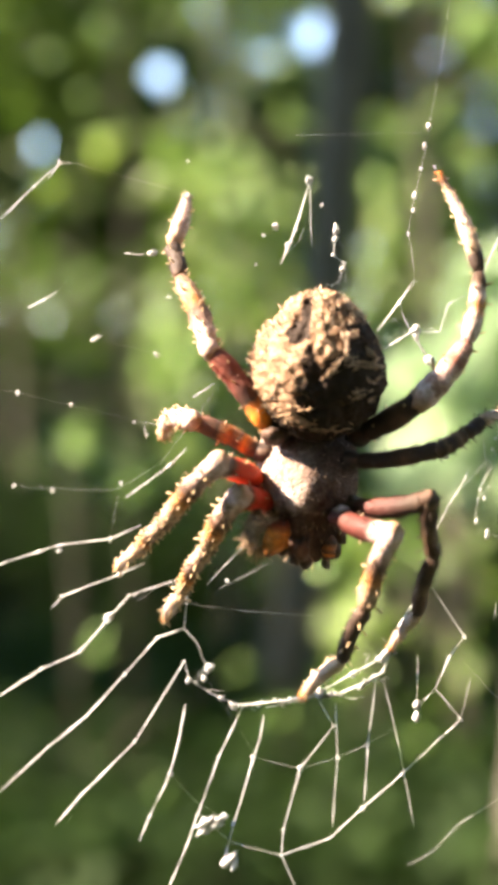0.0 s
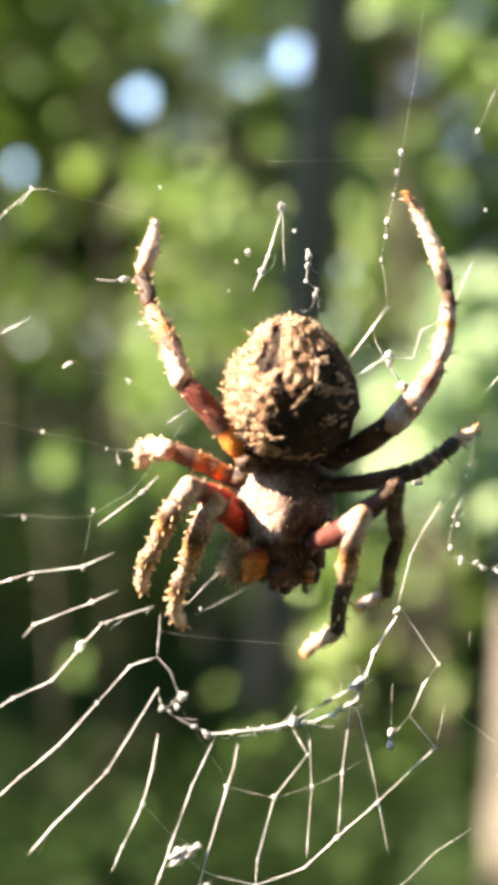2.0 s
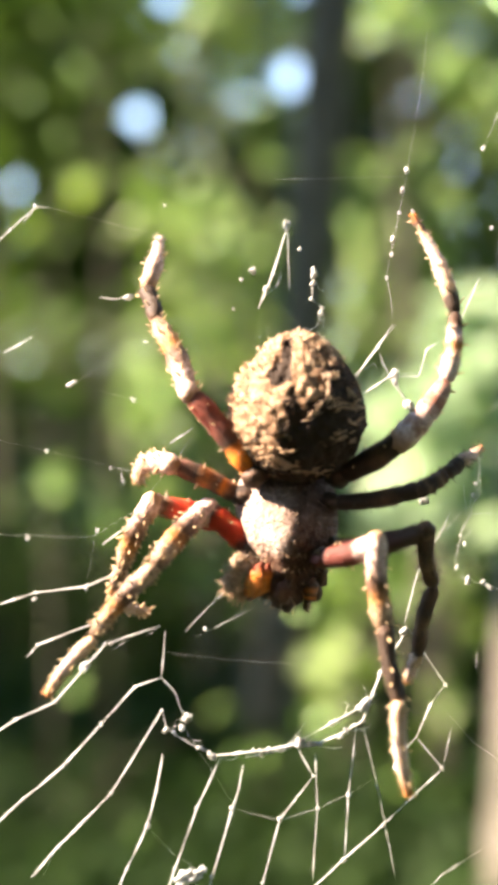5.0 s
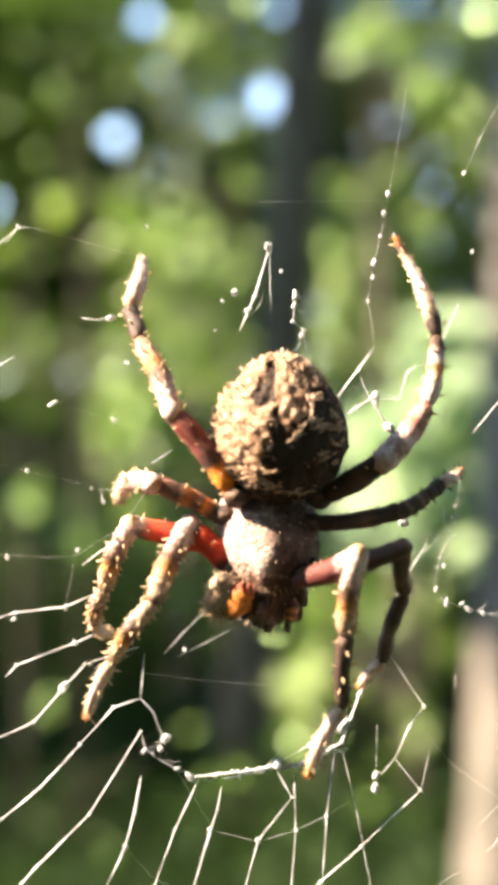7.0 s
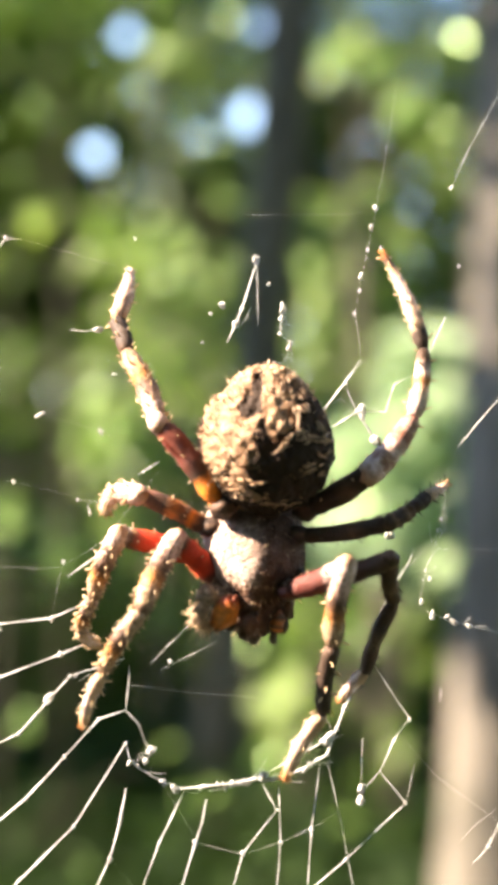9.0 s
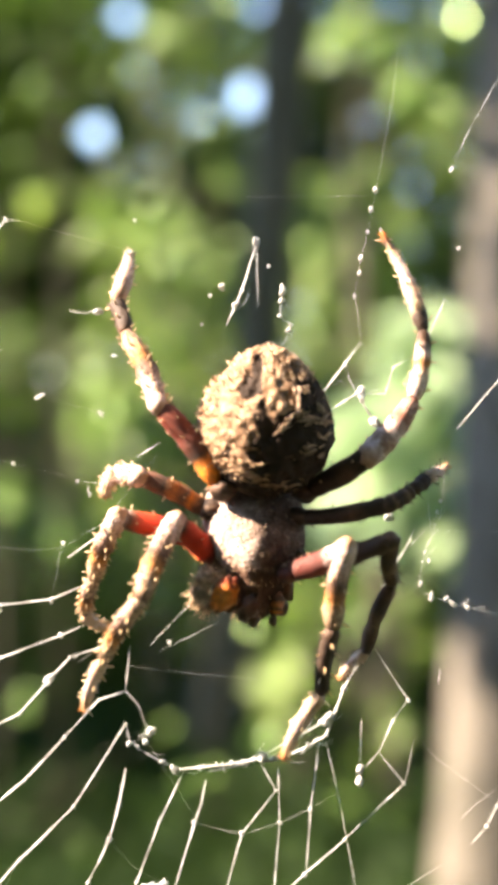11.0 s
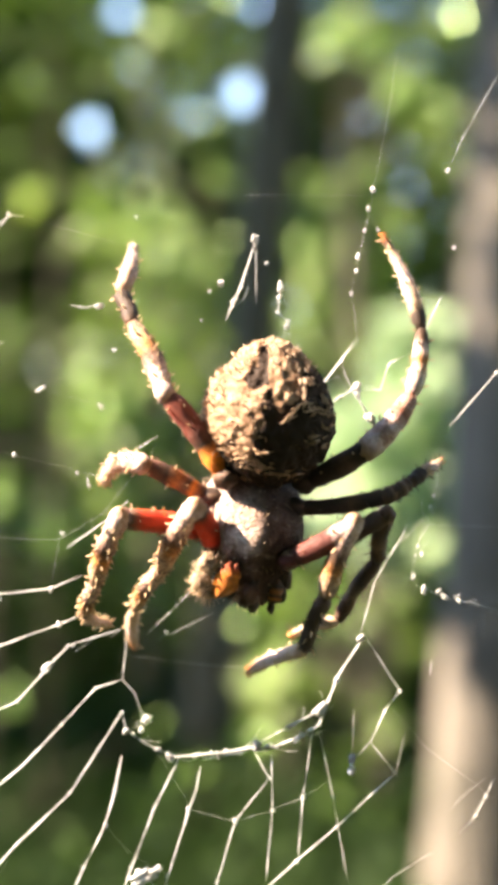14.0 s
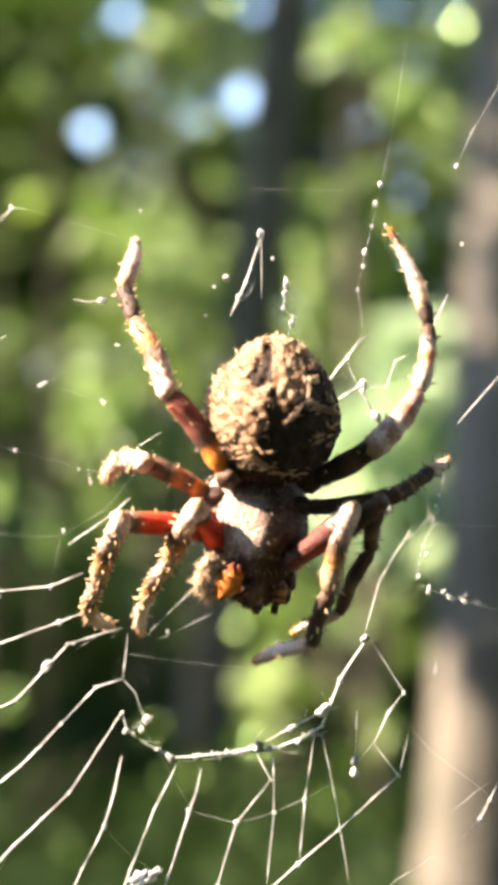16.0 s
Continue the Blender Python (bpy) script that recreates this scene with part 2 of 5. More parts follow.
def litter_material():
    m, nt, b = material("leaf_litter", 0.9, 0.1)
    tc = nt.nodes.new("ShaderNodeTexCoord")
    n = noise_node(nt, 14, tc.outputs["Object"], 6, 0.7)
    r = ramp(nt, [(0.3, (0.018, 0.017, 0.01)), (0.5, (0.042, 0.04, 0.025)), (0.68, (0.08, 0.075, 0.05))])
    nt.links.new(n.outputs[0], r.inputs[0])
    moss = noise_node(nt, 0.6, tc.outputs["Object"], 4)
    mr = ramp(nt, [(0.45, (0, 0, 0)), (0.6, (1, 1, 1))])
    nt.links.new(moss.outputs[0], mr.inputs[0])
    nt.links.new(blend(nt, "MIX", mr.outputs[0], r.outputs[0], (0.02, 0.04, 0.013)), b.inputs["Base Color"])
    bump(nt, b, n.outputs[0], 0.04, 0.8)
    return m


M_CARAPACE, M_ABDOMEN, M_SILK = carapace_material(), abdomen_material(), silk_material()
M_LEAF = leaf_material("green_leaf", (0.019, 0.044, 0.00995), (0.0361, 0.0691, 0.0145), (0.0655, 0.105, 0.0235), gloss=0.22)
# darker copy of the leaf, with shade put into its colour
M_LEAF_DARK = leaf_material("shade_toned_leaf", (0.00957, 0.0218, 0.00671), (0.0168, 0.036, 0.0106), (0.0307, 0.057, 0.0179), 0.35, 0.62, gloss=0.1)
# lime copy of the leaf, its colour carries sunlit brightness
M_LEAF_LIME = leaf_material("sun_toned_leaf", (0.053, 0.113, 0.0186), (0.0994, 0.169, 0.0305), (0.159, 0.227, 0.053), 0.55)
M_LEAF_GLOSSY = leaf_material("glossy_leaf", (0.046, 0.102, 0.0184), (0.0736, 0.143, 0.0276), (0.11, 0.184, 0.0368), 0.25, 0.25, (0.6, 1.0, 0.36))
# palest copy, brightness of the hazy sunlit patch put into its colour
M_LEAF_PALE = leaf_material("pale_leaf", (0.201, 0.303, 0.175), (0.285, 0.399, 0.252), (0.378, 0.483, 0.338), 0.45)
M_BARK_DARK = bark_material("dark_bark", (0.0276, 0.0258, 0.0138), (0.0534, 0.0488, 0.0276), (0.0865, 0.0791, 0.0478))
M_BARK_PALE = bark_material("pale_bark", (0.05, 0.043, 0.035), (0.105, 0.09, 0.073), (0.155, 0.135, 0.112))
M_LITTER = litter_material()


# ---- mesh helpers ----
def part(name, bm, mat, parent=None, label="", smooth=True):
    me = bpy.data.meshes.new(name)
    bmesh.ops.recalc_face_normals(bm, faces=bm.faces)
    for f in bm.faces:
        f.smooth = smooth
    bm.to_mesh(me)
    bm.free()
    me.materials.append(mat)
    ob = new(name, me)
    if parent:
        ob.parent = parent
    return tagged(ob, label)


def mesh_of(name, verts, faces, mat, parent=None, label="", smooth=True):
    me = bpy.data.meshes.new(name)
    me.from_pydata([tuple(v) for v in verts], [], [tuple(f) for f in faces])
    me.materials.append(mat)
    if smooth:
        me.shade_smooth()
    ob = new(name, me)
    if parent:
        ob.parent = parent
    return tagged(ob, label)


def mm(x, y, z):
    return Vector((x, y, z)) * 0.001


def tube(bm, pts, radii, sides=8):
    """A tube through the points; rings stay square to the run."""
    pts = [Vector(p) for p in pts]
    rings, ref = [], Vector((0.3, 0.9, 0.2)).normalized()
    for i, p in enumerate(pts):
        d = (pts[min(i + 1, len(pts) - 1)] - pts[max(i - 1, 0)]).normalized()
        a = d.cross(ref if abs(d.dot(ref)) < 0.95 else Vector((1, 0, 0))).normalized()
        b = d.cross(a)
        rings.append([bm.verts.new(p + (a * math.cos(k) + b * math.sin(k)) * radii[i]) for k in (2 * math.pi * j / sides for j in range(sides))])
    for r, s in zip(rings, rings[1:]):
        for j in range(sides):
            bm.faces.new((r[j], r[(j + 1) % sides], s[(j + 1) % sides], s[j]))
    bm.faces.new(rings[0][::-1])
    bm.faces.new(rings[-1])


def spike(bm, p, d, length, r, sides=4):
    """A thin pointed hair or spine from p along d."""
    d = d.normalized()
    a = d.cross(Vector((0.31, 0.22, 0.93))).normalized()
    b = d.cross(a)
    ring = [bm.verts.new(p + (a * math.cos(k) + b * math.sin(k)) * r) for k in (2 * math.pi * j / sides for j in range(sides))]
    tip = bm.verts.new(p + d * length)
    for j in range(sides):
        bm.faces.new((ring[j], ring[(j + 1) % sides], tip))


def blob(bm, centre, radii, turn=None, rough=0.0, cuts=(16, 12), seed=0.0):
    """A lumpy ellipsoid."""
    turn = turn or Matrix.Identity(3)
    nu, nv = cuts
    rows = []
    for i in range(1, nv):
        a = math.pi * i / nv
        row = []
        for j in range(nu):
            k = 2 * math.pi * j / nu
            d = Vector((math.sin(a) * math.cos(k), math.sin(a) * math.sin(k), math.cos(a)))
            s = 1 + rough * noise.noise(d * 2.3 + Vector((seed, seed * 0.7, 3)))
            row.append(bm.verts.new(Vector(centre) + turn @ Vector((d.x * radii[0], d.y * radii[1], d.z * radii[2])) * s))
        rows.append(row)
    top = bm.verts.new(Vector(centre) + turn @ Vector((0, 0, radii[2])))
    end = bm.verts.new(Vector(centre) - turn @ Vector((0, 0, radii[2])))
    for j in range(nu):
        bm.faces.new((top, rows[0][j], rows[0][(j + 1) % nu]))
        bm.faces.new((end, rows[-1][(j + 1) % nu], rows[-1][j]))
        for r, s in zip(rows, rows[1:]):
            bm.faces.new((r[j], s[j], s[(j + 1) % nu], r[(j + 1) % nu]))


# ---- ground and woods ----
def ground_height(x, y):
    """Flat by the web, a shaded bank rises behind on one side."""
    far = max(0.0, y - 9.0)
    bank = min(far * 0.16, 2.6) * (0.5 - 0.5 * math.tanh((x + 0.3) * 0.7))
    return bank + 0.12 * noise.noise(Vector((x * 0.25, y * 0.25, 0))) + 0.03 * noise.noise(Vector((x * 1.1, y * 1.1, 4)))


def build_ground():
    lines = [-400, -150, -60, -35] + [i * 0.75 for i in range(-32, 49)] + [45, 70, 150, 400]
    verts = [(x, y, ground_height(x, y) if abs(x) < 36 and abs(y) < 40 else ground_height(max(-36, min(36, x)), max(-40, min(40, y)))) for y in lines for x in lines]
    n = len(lines)
    faces = [(i * n + j, i * n + j + 1, i * n + n + j + 1, i * n + n + j) for i in range(n - 1) for j in range(n - 1)]
    tagged(mesh_of("ground", verts, faces, M_LITTER), "brown leaf-littered forest floor with mossy patches", "ground", kind="structure")


build_ground()
# where the camera stands; foliage is laid out to fit its view
VIEW_POINT = Vector((0, -0.105, 1.5))


def spot(u, v, dist):
    """A place at slopes u and v from the camera point, so many metres away, to fit its view."""
    return VIEW_POINT + Vector((u, 1, v)) * dist


# openings cut in the leaves along the camera's view to the sky: slope, slope, half-width
SKY_GAPS = [(-0.0995, 0.1995, 0.0080), (-0.003, 0.2185, 0.0066), (-0.003, 0.2265, 0.0066), (-0.079, 0.2745, 0.0077), (0.009, 0.279, 0.0074), (-0.071, 0.238, 0.0045),
            (-0.055, 0.214, 0.0045), (-0.178, 0.158, 0.0057), (-0.036, 0.207, 0.0039)]


def in_gap(p):
    d = p - VIEW_POINT
    if d.y < 2:
        return False
    u, v = d.x / d.y, d.z / d.y
    return any((u - a) ** 2 + (v - b) ** 2 < 0.8 * c * c for a, b, c in SKY_GAPS)


HALFWAY = (TO_SUN + Vector((0, -1, 0))).normalized()  # halfway between sun and camera, so leaves look bright in that view


def leaves(name, clumps, size, mat, parent, label="", seed=1, face_halfway=0.0, broad=1.0, spread=0.0):
    """Many separate pointed leaves in clumps of (centre, radii, count)."""
    rng = random.Random(seed)
    verts, faces = [], []
    for c, rad, count in clumps:
        for _ in range(count):
            while True:
                q = Vector((rng.uniform(-1, 1), rng.uniform(-1, 1), rng.uniform(-1, 1)))
                if q.length < 1:
                    break
            p = c + Vector((q.x * rad[0], q.y * rad[1], q.z * rad[2]))
            if in_gap(p) or p.z < 0.02:
                continue
            along = Vector((rng.gauss(0, 1), rng.gauss(0, 1), rng.gauss(-0.3, 0.6))).normalized()
            up = (Vector((rng.gauss(0, 0.6), rng.gauss(0, 0.6), 1 - face_halfway)) + HALFWAY * face_halfway * 2.5).normalized()
            # turn each leaf so that its glint meets the camera
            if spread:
                up = ((TO_SUN + (VIEW_POINT - p).normalized()).normalized() + Vector((rng.gauss(0, spread), rng.gauss(0, spread), rng.gauss(0, spread)))).normalized()
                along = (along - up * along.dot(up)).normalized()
            side = along.cross(up).normalized()
            up = side.cross(along)
            s = size * rng.uniform(0.6, 1.35)
            if in_gap(p + along * s * 0.6) or in_gap(p + along * s):
                continue
            w = s * rng.uniform(0.24, 0.36) * broad
            k = len(verts)
            verts += [p, p + along * s * 0.35 + side * w + up * s * 0.06, p + along * s * 0.4 - up * s * 0.03, p + along * s * 0.35 - side * w + up * s * 0.06, p + along * s - up * s * 0.12]
            faces += [(k, k + 1, k + 2), (k, k + 2, k + 3), (k + 1, k + 4, k + 2), (k + 2, k + 4, k + 3)]
    ob = mesh_of(name, verts, faces, mat, parent, label, smooth=False)
    return ob


def trunk_mesh(name, base, top, r0, r1, mat, parent, seed=0.0, sides=20, rings=26):
    verts, faces = [], []
    for i in range(rings):
        k = i / (rings - 1)
        c = base.lerp(top, k) + Vector((noise.noise(Vector((k * 3, seed, 0))), noise.noise(Vector((k * 3, seed, 9))), 0)) * r0 * 0.5
        r = r0 + (r1 - r0) * k + r0 * 0.5 * max(0, 0.06 - k) / 0.06
        for j in range(sides):
            a = 2 * math.pi * j / sides
            q = r * (1 + 0.09 * noise.noise(Vector((math.cos(a) * 2, math.sin(a) * 2, k * 12 + seed))))
            verts.append(c + Vector((math.cos(a) * q, math.sin(a) * q, 0)))
    for i in range(rings - 1):
        for j in range(sides):
            faces.append((i * sides + j, i * sides + (j + 1) % sides, (i + 1) * sides + (j + 1) % sides, (i + 1) * sides + j))
    return mesh_of(name, verts, faces, mat, parent)


def tree(base, top, r0, r1, bark, clumps, size, mat, label, seed, limbs=6, face=0.0):
    t = tagged(new("tree"), label, "tree")
    t.location = base
    local = [(c - base, rad, n) for c, rad, n in clumps]
    trunk_mesh("trunk", Vector((0, 0, -0.1)), top - base, r0, r1, bark, t, seed)
    rng = random.Random(seed)
    for c, rad, n in local[:limbs]:
        a = (top - base) * max(0.15, min(0.95, (c.z - 0.6) / max(0.5, (top - base).z)))
        bm = bmesh.new()
        m = a.lerp(c, 0.5) + Vector((0, 0, 0.15 + rng.random() * 0.2))
        tube(bm, [a, a.lerp(m, 0.5), m, c], [r1 * 0.5, r1 * 0.4, r1 * 0.25, r1 * 0.12], 7)
        part("limb", bm, bark, t)
    world_clumps = clumps
    crown = leaves("crown", world_clumps, size, mat, None, seed=seed, face_halfway=face)
    crown.parent = t
    crown.matrix_parent_inverse = Matrix.Translation(-base)
    return t


def on_ground(x, y):
    return Vector((x, y, ground_height(x, y)))


def sapling(x, y, sprigs, mat, size, seed):
    """A thin young tree whose branches end in sprigs of broad leaves, placed by slopes in the camera's view."""
    rng = random.Random(seed)
    base = on_ground(x, y)
    sprigs = list(sprigs)
    for _ in range(len(sprigs) // 2):
        u, v = rng.choice(sprigs)
        sprigs.append((u + rng.gauss(0, 0.012), v + rng.gauss(0, 0.016)))
    ends = [spot(u, v, y + 0.1 + rng.uniform(-0.35, 0.35)) for u, v in sprigs]
    top = max(e.z for e in ends) - base.z
    t = tagged(new("sapling"), "thin young tree with sunlit broad green leaves", "young tree", "saplings behind the web")
    t.location = base
    bm = bmesh.new()
    crook = Vector((rng.uniform(-0.1, 0.1), rng.uniform(-0.1, 0.1), 0))
    tube(bm, [Vector((0, 0, -0.03)), Vector((0, 0, top * 0.5)) + crook, Vector((0, 0, top))], [0.014, 0.010, 0.004], 8)
    part("stem", bm, M_BARK_DARK, t)
    clumps = []
    for e in ends:
        h = e - base
        foot = Vector((0, 0, max(0.1, h.z - 0.5 * abs(h.x) - 0.1)))
        bm = bmesh.new()
        tube(bm, [foot, foot.lerp(h, 0.5) + Vector((0, 0, 0.05)), h], [0.006, 0.004, 0.002], 6)
        part("branch", bm, M_BARK_DARK, t)
        clumps.append((e, (0.05, 0.05, 0.04), rng.randint(3, 5)))
    f = leaves("foliage", clumps, size, mat, None, seed=seed, face_halfway=0.8, broad=1.7)
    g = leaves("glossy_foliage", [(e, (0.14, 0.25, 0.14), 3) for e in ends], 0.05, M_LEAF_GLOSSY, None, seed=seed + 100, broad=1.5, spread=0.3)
    for o in (f, g):
        o.parent = t
        o.matrix_parent_inverse = Matrix.Translation(-base)


def twiggy_sapling(x, y, sprigs, seed):
    """A thin young tree whose twigs end in small shiny leaves, placed in the camera's view and turned to glint at it:
    slopes in thousandths and a leaf count.
    """
    rng = random.Random(seed)
    base = on_ground(x, y)
    t = tagged(new("sapling"), "thin young tree with small glossy leaves turned to glint at the camera", "young tree", "saplings behind the web")
    t.location = base
    ends = [(spot(u * 0.001, v * 0.001, y + 0.105 + rng.uniform(-0.1, 0.1)), n) for u, v, n in sprigs]
    top = max(e.z for e, _ in ends) - base.z
    bm = bmesh.new()
    tube(bm, [Vector((0, 0, -0.03)), Vector((rng.uniform(-0.05, 0.05), 0, top * 0.5)), Vector((0, 0, top))], [0.011, 0.008, 0.003], 8)
    part("stem", bm, M_BARK_DARK, t)
    for e, n in ends:
        h = e - base
        foot = Vector((0, 0, max(0.1, h.z - 0.5 * abs(h.x) - 0.1)))
        bm = bmesh.new()
        tube(bm, [foot, foot.lerp(h, 0.5) + Vector((0, 0, 0.04)), h], [0.004, 0.003, 0.0015], 6)
        part("branch", bm, M_BARK_DARK, t)
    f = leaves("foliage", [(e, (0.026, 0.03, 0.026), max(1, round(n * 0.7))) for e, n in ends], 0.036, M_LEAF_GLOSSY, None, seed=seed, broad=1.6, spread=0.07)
    f.parent = t
    f.matrix_parent_inverse = Matrix.Translation(-base)


def build_woods():
    rng = random.Random(5)

    def cloud(n, u0, u1, v0, v1, d0, d1, r, count):
        out = []
        for _ in range(n):
            p = spot(rng.uniform(u0, u1), rng.uniform(v0, v1), rng.uniform(d0, d1))
            k = r * rng.uniform(0.6, 1.3)
            out.append((p, (k * 1.2, k, k * 0.75), int(count * rng.uniform(0.7, 1.3))))
        return out

    def box(n, lo, hi, r, count):
        out = []
        for _ in range(n):
            k = r * rng.uniform(0.7, 1.3)
            out.append((Vector([rng.uniform(a, b) for a, b in zip(lo, hi)]), (k * 1.2, k, k * 0.8), count))
        return out

    # the dark trunk straight behind the web
    base = on_ground(-0.182, 5.9)
    tree(base, base + Vector((0.95, 0.2, 9.0)), 0.113, 0.094, M_BARK_DARK, [(base + Vector((0.9 + rng.uniform(-2, 2), rng.uniform(-2, 2), 6.5 + rng.uniform(-1, 3))), (0.9, 0.9, 0.6), 500) for _ in range(8)],
         0.11, M_LEAF_DARK, "slender dark-barked tree with a high leafy crown", 3)
    # the paler trunk, its sunlit flank towards the light
    base = on_ground(0.592, 4.0)
    tree(base, base + Vector((0.38, 0.1, 8.0)), 0.135, 0.105, M_BARK_PALE, [(base + Vector((1.2 + rng.uniform(-1.6, 1.6), rng.uniform(-1, 2), 6.0 + rng.uniform(-1, 2))), (0.8, 0.8, 0.5), 400) for _ in range(7)],
         0.10, M_LEAF, "grey-brown tree trunk sunlit along one flank", 4)
    # an added dense tree out of view, placed to keep the dark trunk in shade
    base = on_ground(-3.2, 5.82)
    tree(base, base + Vector((0.2, 0, 8.0)), 0.16, 0.08, M_BARK_DARK, box(46, (-4.6, 5.52, 3.1), (-2.2, 6.02, 7.2), 0.42, 300), 0.14, M_LEAF_DARK, "added out-of-view dense green tree that shades the dark trunk", 7)
    # added trees out of view, whose crowns block sky light and shade the floor
    for i, (x, y, lo, hi) in enumerate(((3.2, -2.5, (-1.5, -4.5, 5.5), (6.5, 1.0, 9.0)), (1.0, -7.0, (-5.0, -7.5, 0.8), (5.5, -2.6, 9.0)), (5.5, 3.0, (1.6, 0.5, 5.5), (8.5, 4.5, 9.0)), (-4.6, -5.2, (-9.0, -9.0, 5.0), (-3.0, -2.6, 9.0)))):
        base = on_ground(x, y)
        tree(base, base + Vector((rng.uniform(-0.4, 0.4), 0, 8.5)), 0.19, 0.09, M_BARK_DARK, box((85, 190, 34, 34)[i], lo, hi, 0.95, 260), 0.17, M_LEAF, "added out-of-view tall tree whose wide crown blocks sky light", 40 + i, 8)
    # an added low tree out of view, placed to shade the forest floor
    base = on_ground(-6.2, 7.2)
    tree(base, base + Vector((0, 0.2, 4.2)), 0.12, 0.06, M_BARK_DARK, box(54, (-7.8, 4.4, 2.5), (-6.4, 10.4, 4.9), 0.65, 235) + box(22, (-7.0, 5.4, 4.2), (-5.5, 6.4, 5.5), 0.48, 200), 0.14, M_LEAF, "added out-of-view low green tree that shades the floor", 52)
    # an added loose tree out of view, its leaves placed to dapple the pale trunk
    base = on_ground(-2.7, 4.2)
    tree(base, base + Vector((0.1, 0, 6.0)), 0.07, 0.03, M_BARK_DARK, box(30, (-2.9, 3.5, 3.74), (-2.4, 4.2, 3.98), 0.2, 65) + box(20, (-3.2, 3.5, 4.65), (-2.1, 4.3, 6.2), 0.28, 50), 0.12, M_LEAF, "added out-of-view slim tree that dapples the pale trunk", 51)
    # understory trees
    specs = [
        (-2.0, 10.5, 5.0, M_LEAF, cloud(34, -0.28, -0.02, 0.04, 0.34, 9.5, 12.5, 0.6, 260)),
        (-2.3, 9.0, 4.5, M_LEAF, cloud(14, -0.26, -0.1, 0.12, 0.36, 8.4, 9.2, 0.45, 165) + cloud(14, -0.28, -0.1, 0.16, 0.36, 9.8, 12, 0.6, 280) + cloud(5, -0.17, -0.1, 0.08, 0.15, 8.8, 9.4, 0.35, 150) + cloud(5, -0.05, -0.01, 0.15, 0.19, 9, 10, 0.3, 200)),
        (1.6, 10.0, 5.0, M_LEAF, cloud(20, 0.02, 0.26, 0.06, 0.34, 9.5, 12, 0.6, 260)),
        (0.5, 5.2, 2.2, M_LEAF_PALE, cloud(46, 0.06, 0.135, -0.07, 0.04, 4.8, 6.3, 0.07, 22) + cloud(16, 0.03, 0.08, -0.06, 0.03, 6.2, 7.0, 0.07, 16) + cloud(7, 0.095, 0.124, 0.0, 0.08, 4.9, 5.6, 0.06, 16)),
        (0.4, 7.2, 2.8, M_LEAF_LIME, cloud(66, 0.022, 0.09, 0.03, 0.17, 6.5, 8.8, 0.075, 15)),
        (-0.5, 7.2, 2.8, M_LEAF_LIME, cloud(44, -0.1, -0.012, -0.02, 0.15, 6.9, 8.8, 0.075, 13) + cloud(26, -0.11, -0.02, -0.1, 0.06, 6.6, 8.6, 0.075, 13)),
    ]
    for i, (x, y, h, mat, clumps) in enumerate(specs):
        base = on_ground(x, y)
        tree(base, base + Vector((rng.uniform(-0.2, 0.2), 0, h)), 0.05, 0.02, M_BARK_DARK, clumps, 0.12, mat, "slim understory tree with spreading green leaves", 20 + i, face=0.0 if mat in (M_LEAF, M_LEAF_DARK) else 0.65)
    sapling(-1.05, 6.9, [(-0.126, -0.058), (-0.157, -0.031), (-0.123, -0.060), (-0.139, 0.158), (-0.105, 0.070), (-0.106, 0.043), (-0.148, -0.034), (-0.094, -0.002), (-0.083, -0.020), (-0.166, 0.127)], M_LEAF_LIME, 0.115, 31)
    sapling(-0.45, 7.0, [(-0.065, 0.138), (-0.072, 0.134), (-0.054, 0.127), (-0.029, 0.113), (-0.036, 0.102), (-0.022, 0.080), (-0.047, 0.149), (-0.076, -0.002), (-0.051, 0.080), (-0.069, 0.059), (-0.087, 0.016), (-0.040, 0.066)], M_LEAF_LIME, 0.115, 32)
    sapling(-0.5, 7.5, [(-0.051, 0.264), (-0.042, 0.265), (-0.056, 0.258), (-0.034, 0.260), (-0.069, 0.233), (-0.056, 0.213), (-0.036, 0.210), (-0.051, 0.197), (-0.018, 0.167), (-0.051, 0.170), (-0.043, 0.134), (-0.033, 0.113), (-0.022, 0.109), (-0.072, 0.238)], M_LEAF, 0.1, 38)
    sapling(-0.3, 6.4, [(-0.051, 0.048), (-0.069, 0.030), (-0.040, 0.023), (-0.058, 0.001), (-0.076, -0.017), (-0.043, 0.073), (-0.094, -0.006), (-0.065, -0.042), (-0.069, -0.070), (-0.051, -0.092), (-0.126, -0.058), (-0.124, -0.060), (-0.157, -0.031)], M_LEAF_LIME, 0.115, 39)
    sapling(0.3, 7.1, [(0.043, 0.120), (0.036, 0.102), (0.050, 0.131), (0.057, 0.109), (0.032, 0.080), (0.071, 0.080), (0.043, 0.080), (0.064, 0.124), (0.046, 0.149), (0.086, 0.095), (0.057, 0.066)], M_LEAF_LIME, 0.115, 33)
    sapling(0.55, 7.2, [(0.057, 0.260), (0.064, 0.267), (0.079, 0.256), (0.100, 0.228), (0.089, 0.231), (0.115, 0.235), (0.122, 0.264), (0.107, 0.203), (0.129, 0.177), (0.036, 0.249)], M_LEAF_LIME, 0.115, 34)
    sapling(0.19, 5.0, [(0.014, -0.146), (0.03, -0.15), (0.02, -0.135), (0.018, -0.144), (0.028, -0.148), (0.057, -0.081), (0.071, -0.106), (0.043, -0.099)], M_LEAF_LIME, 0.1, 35)
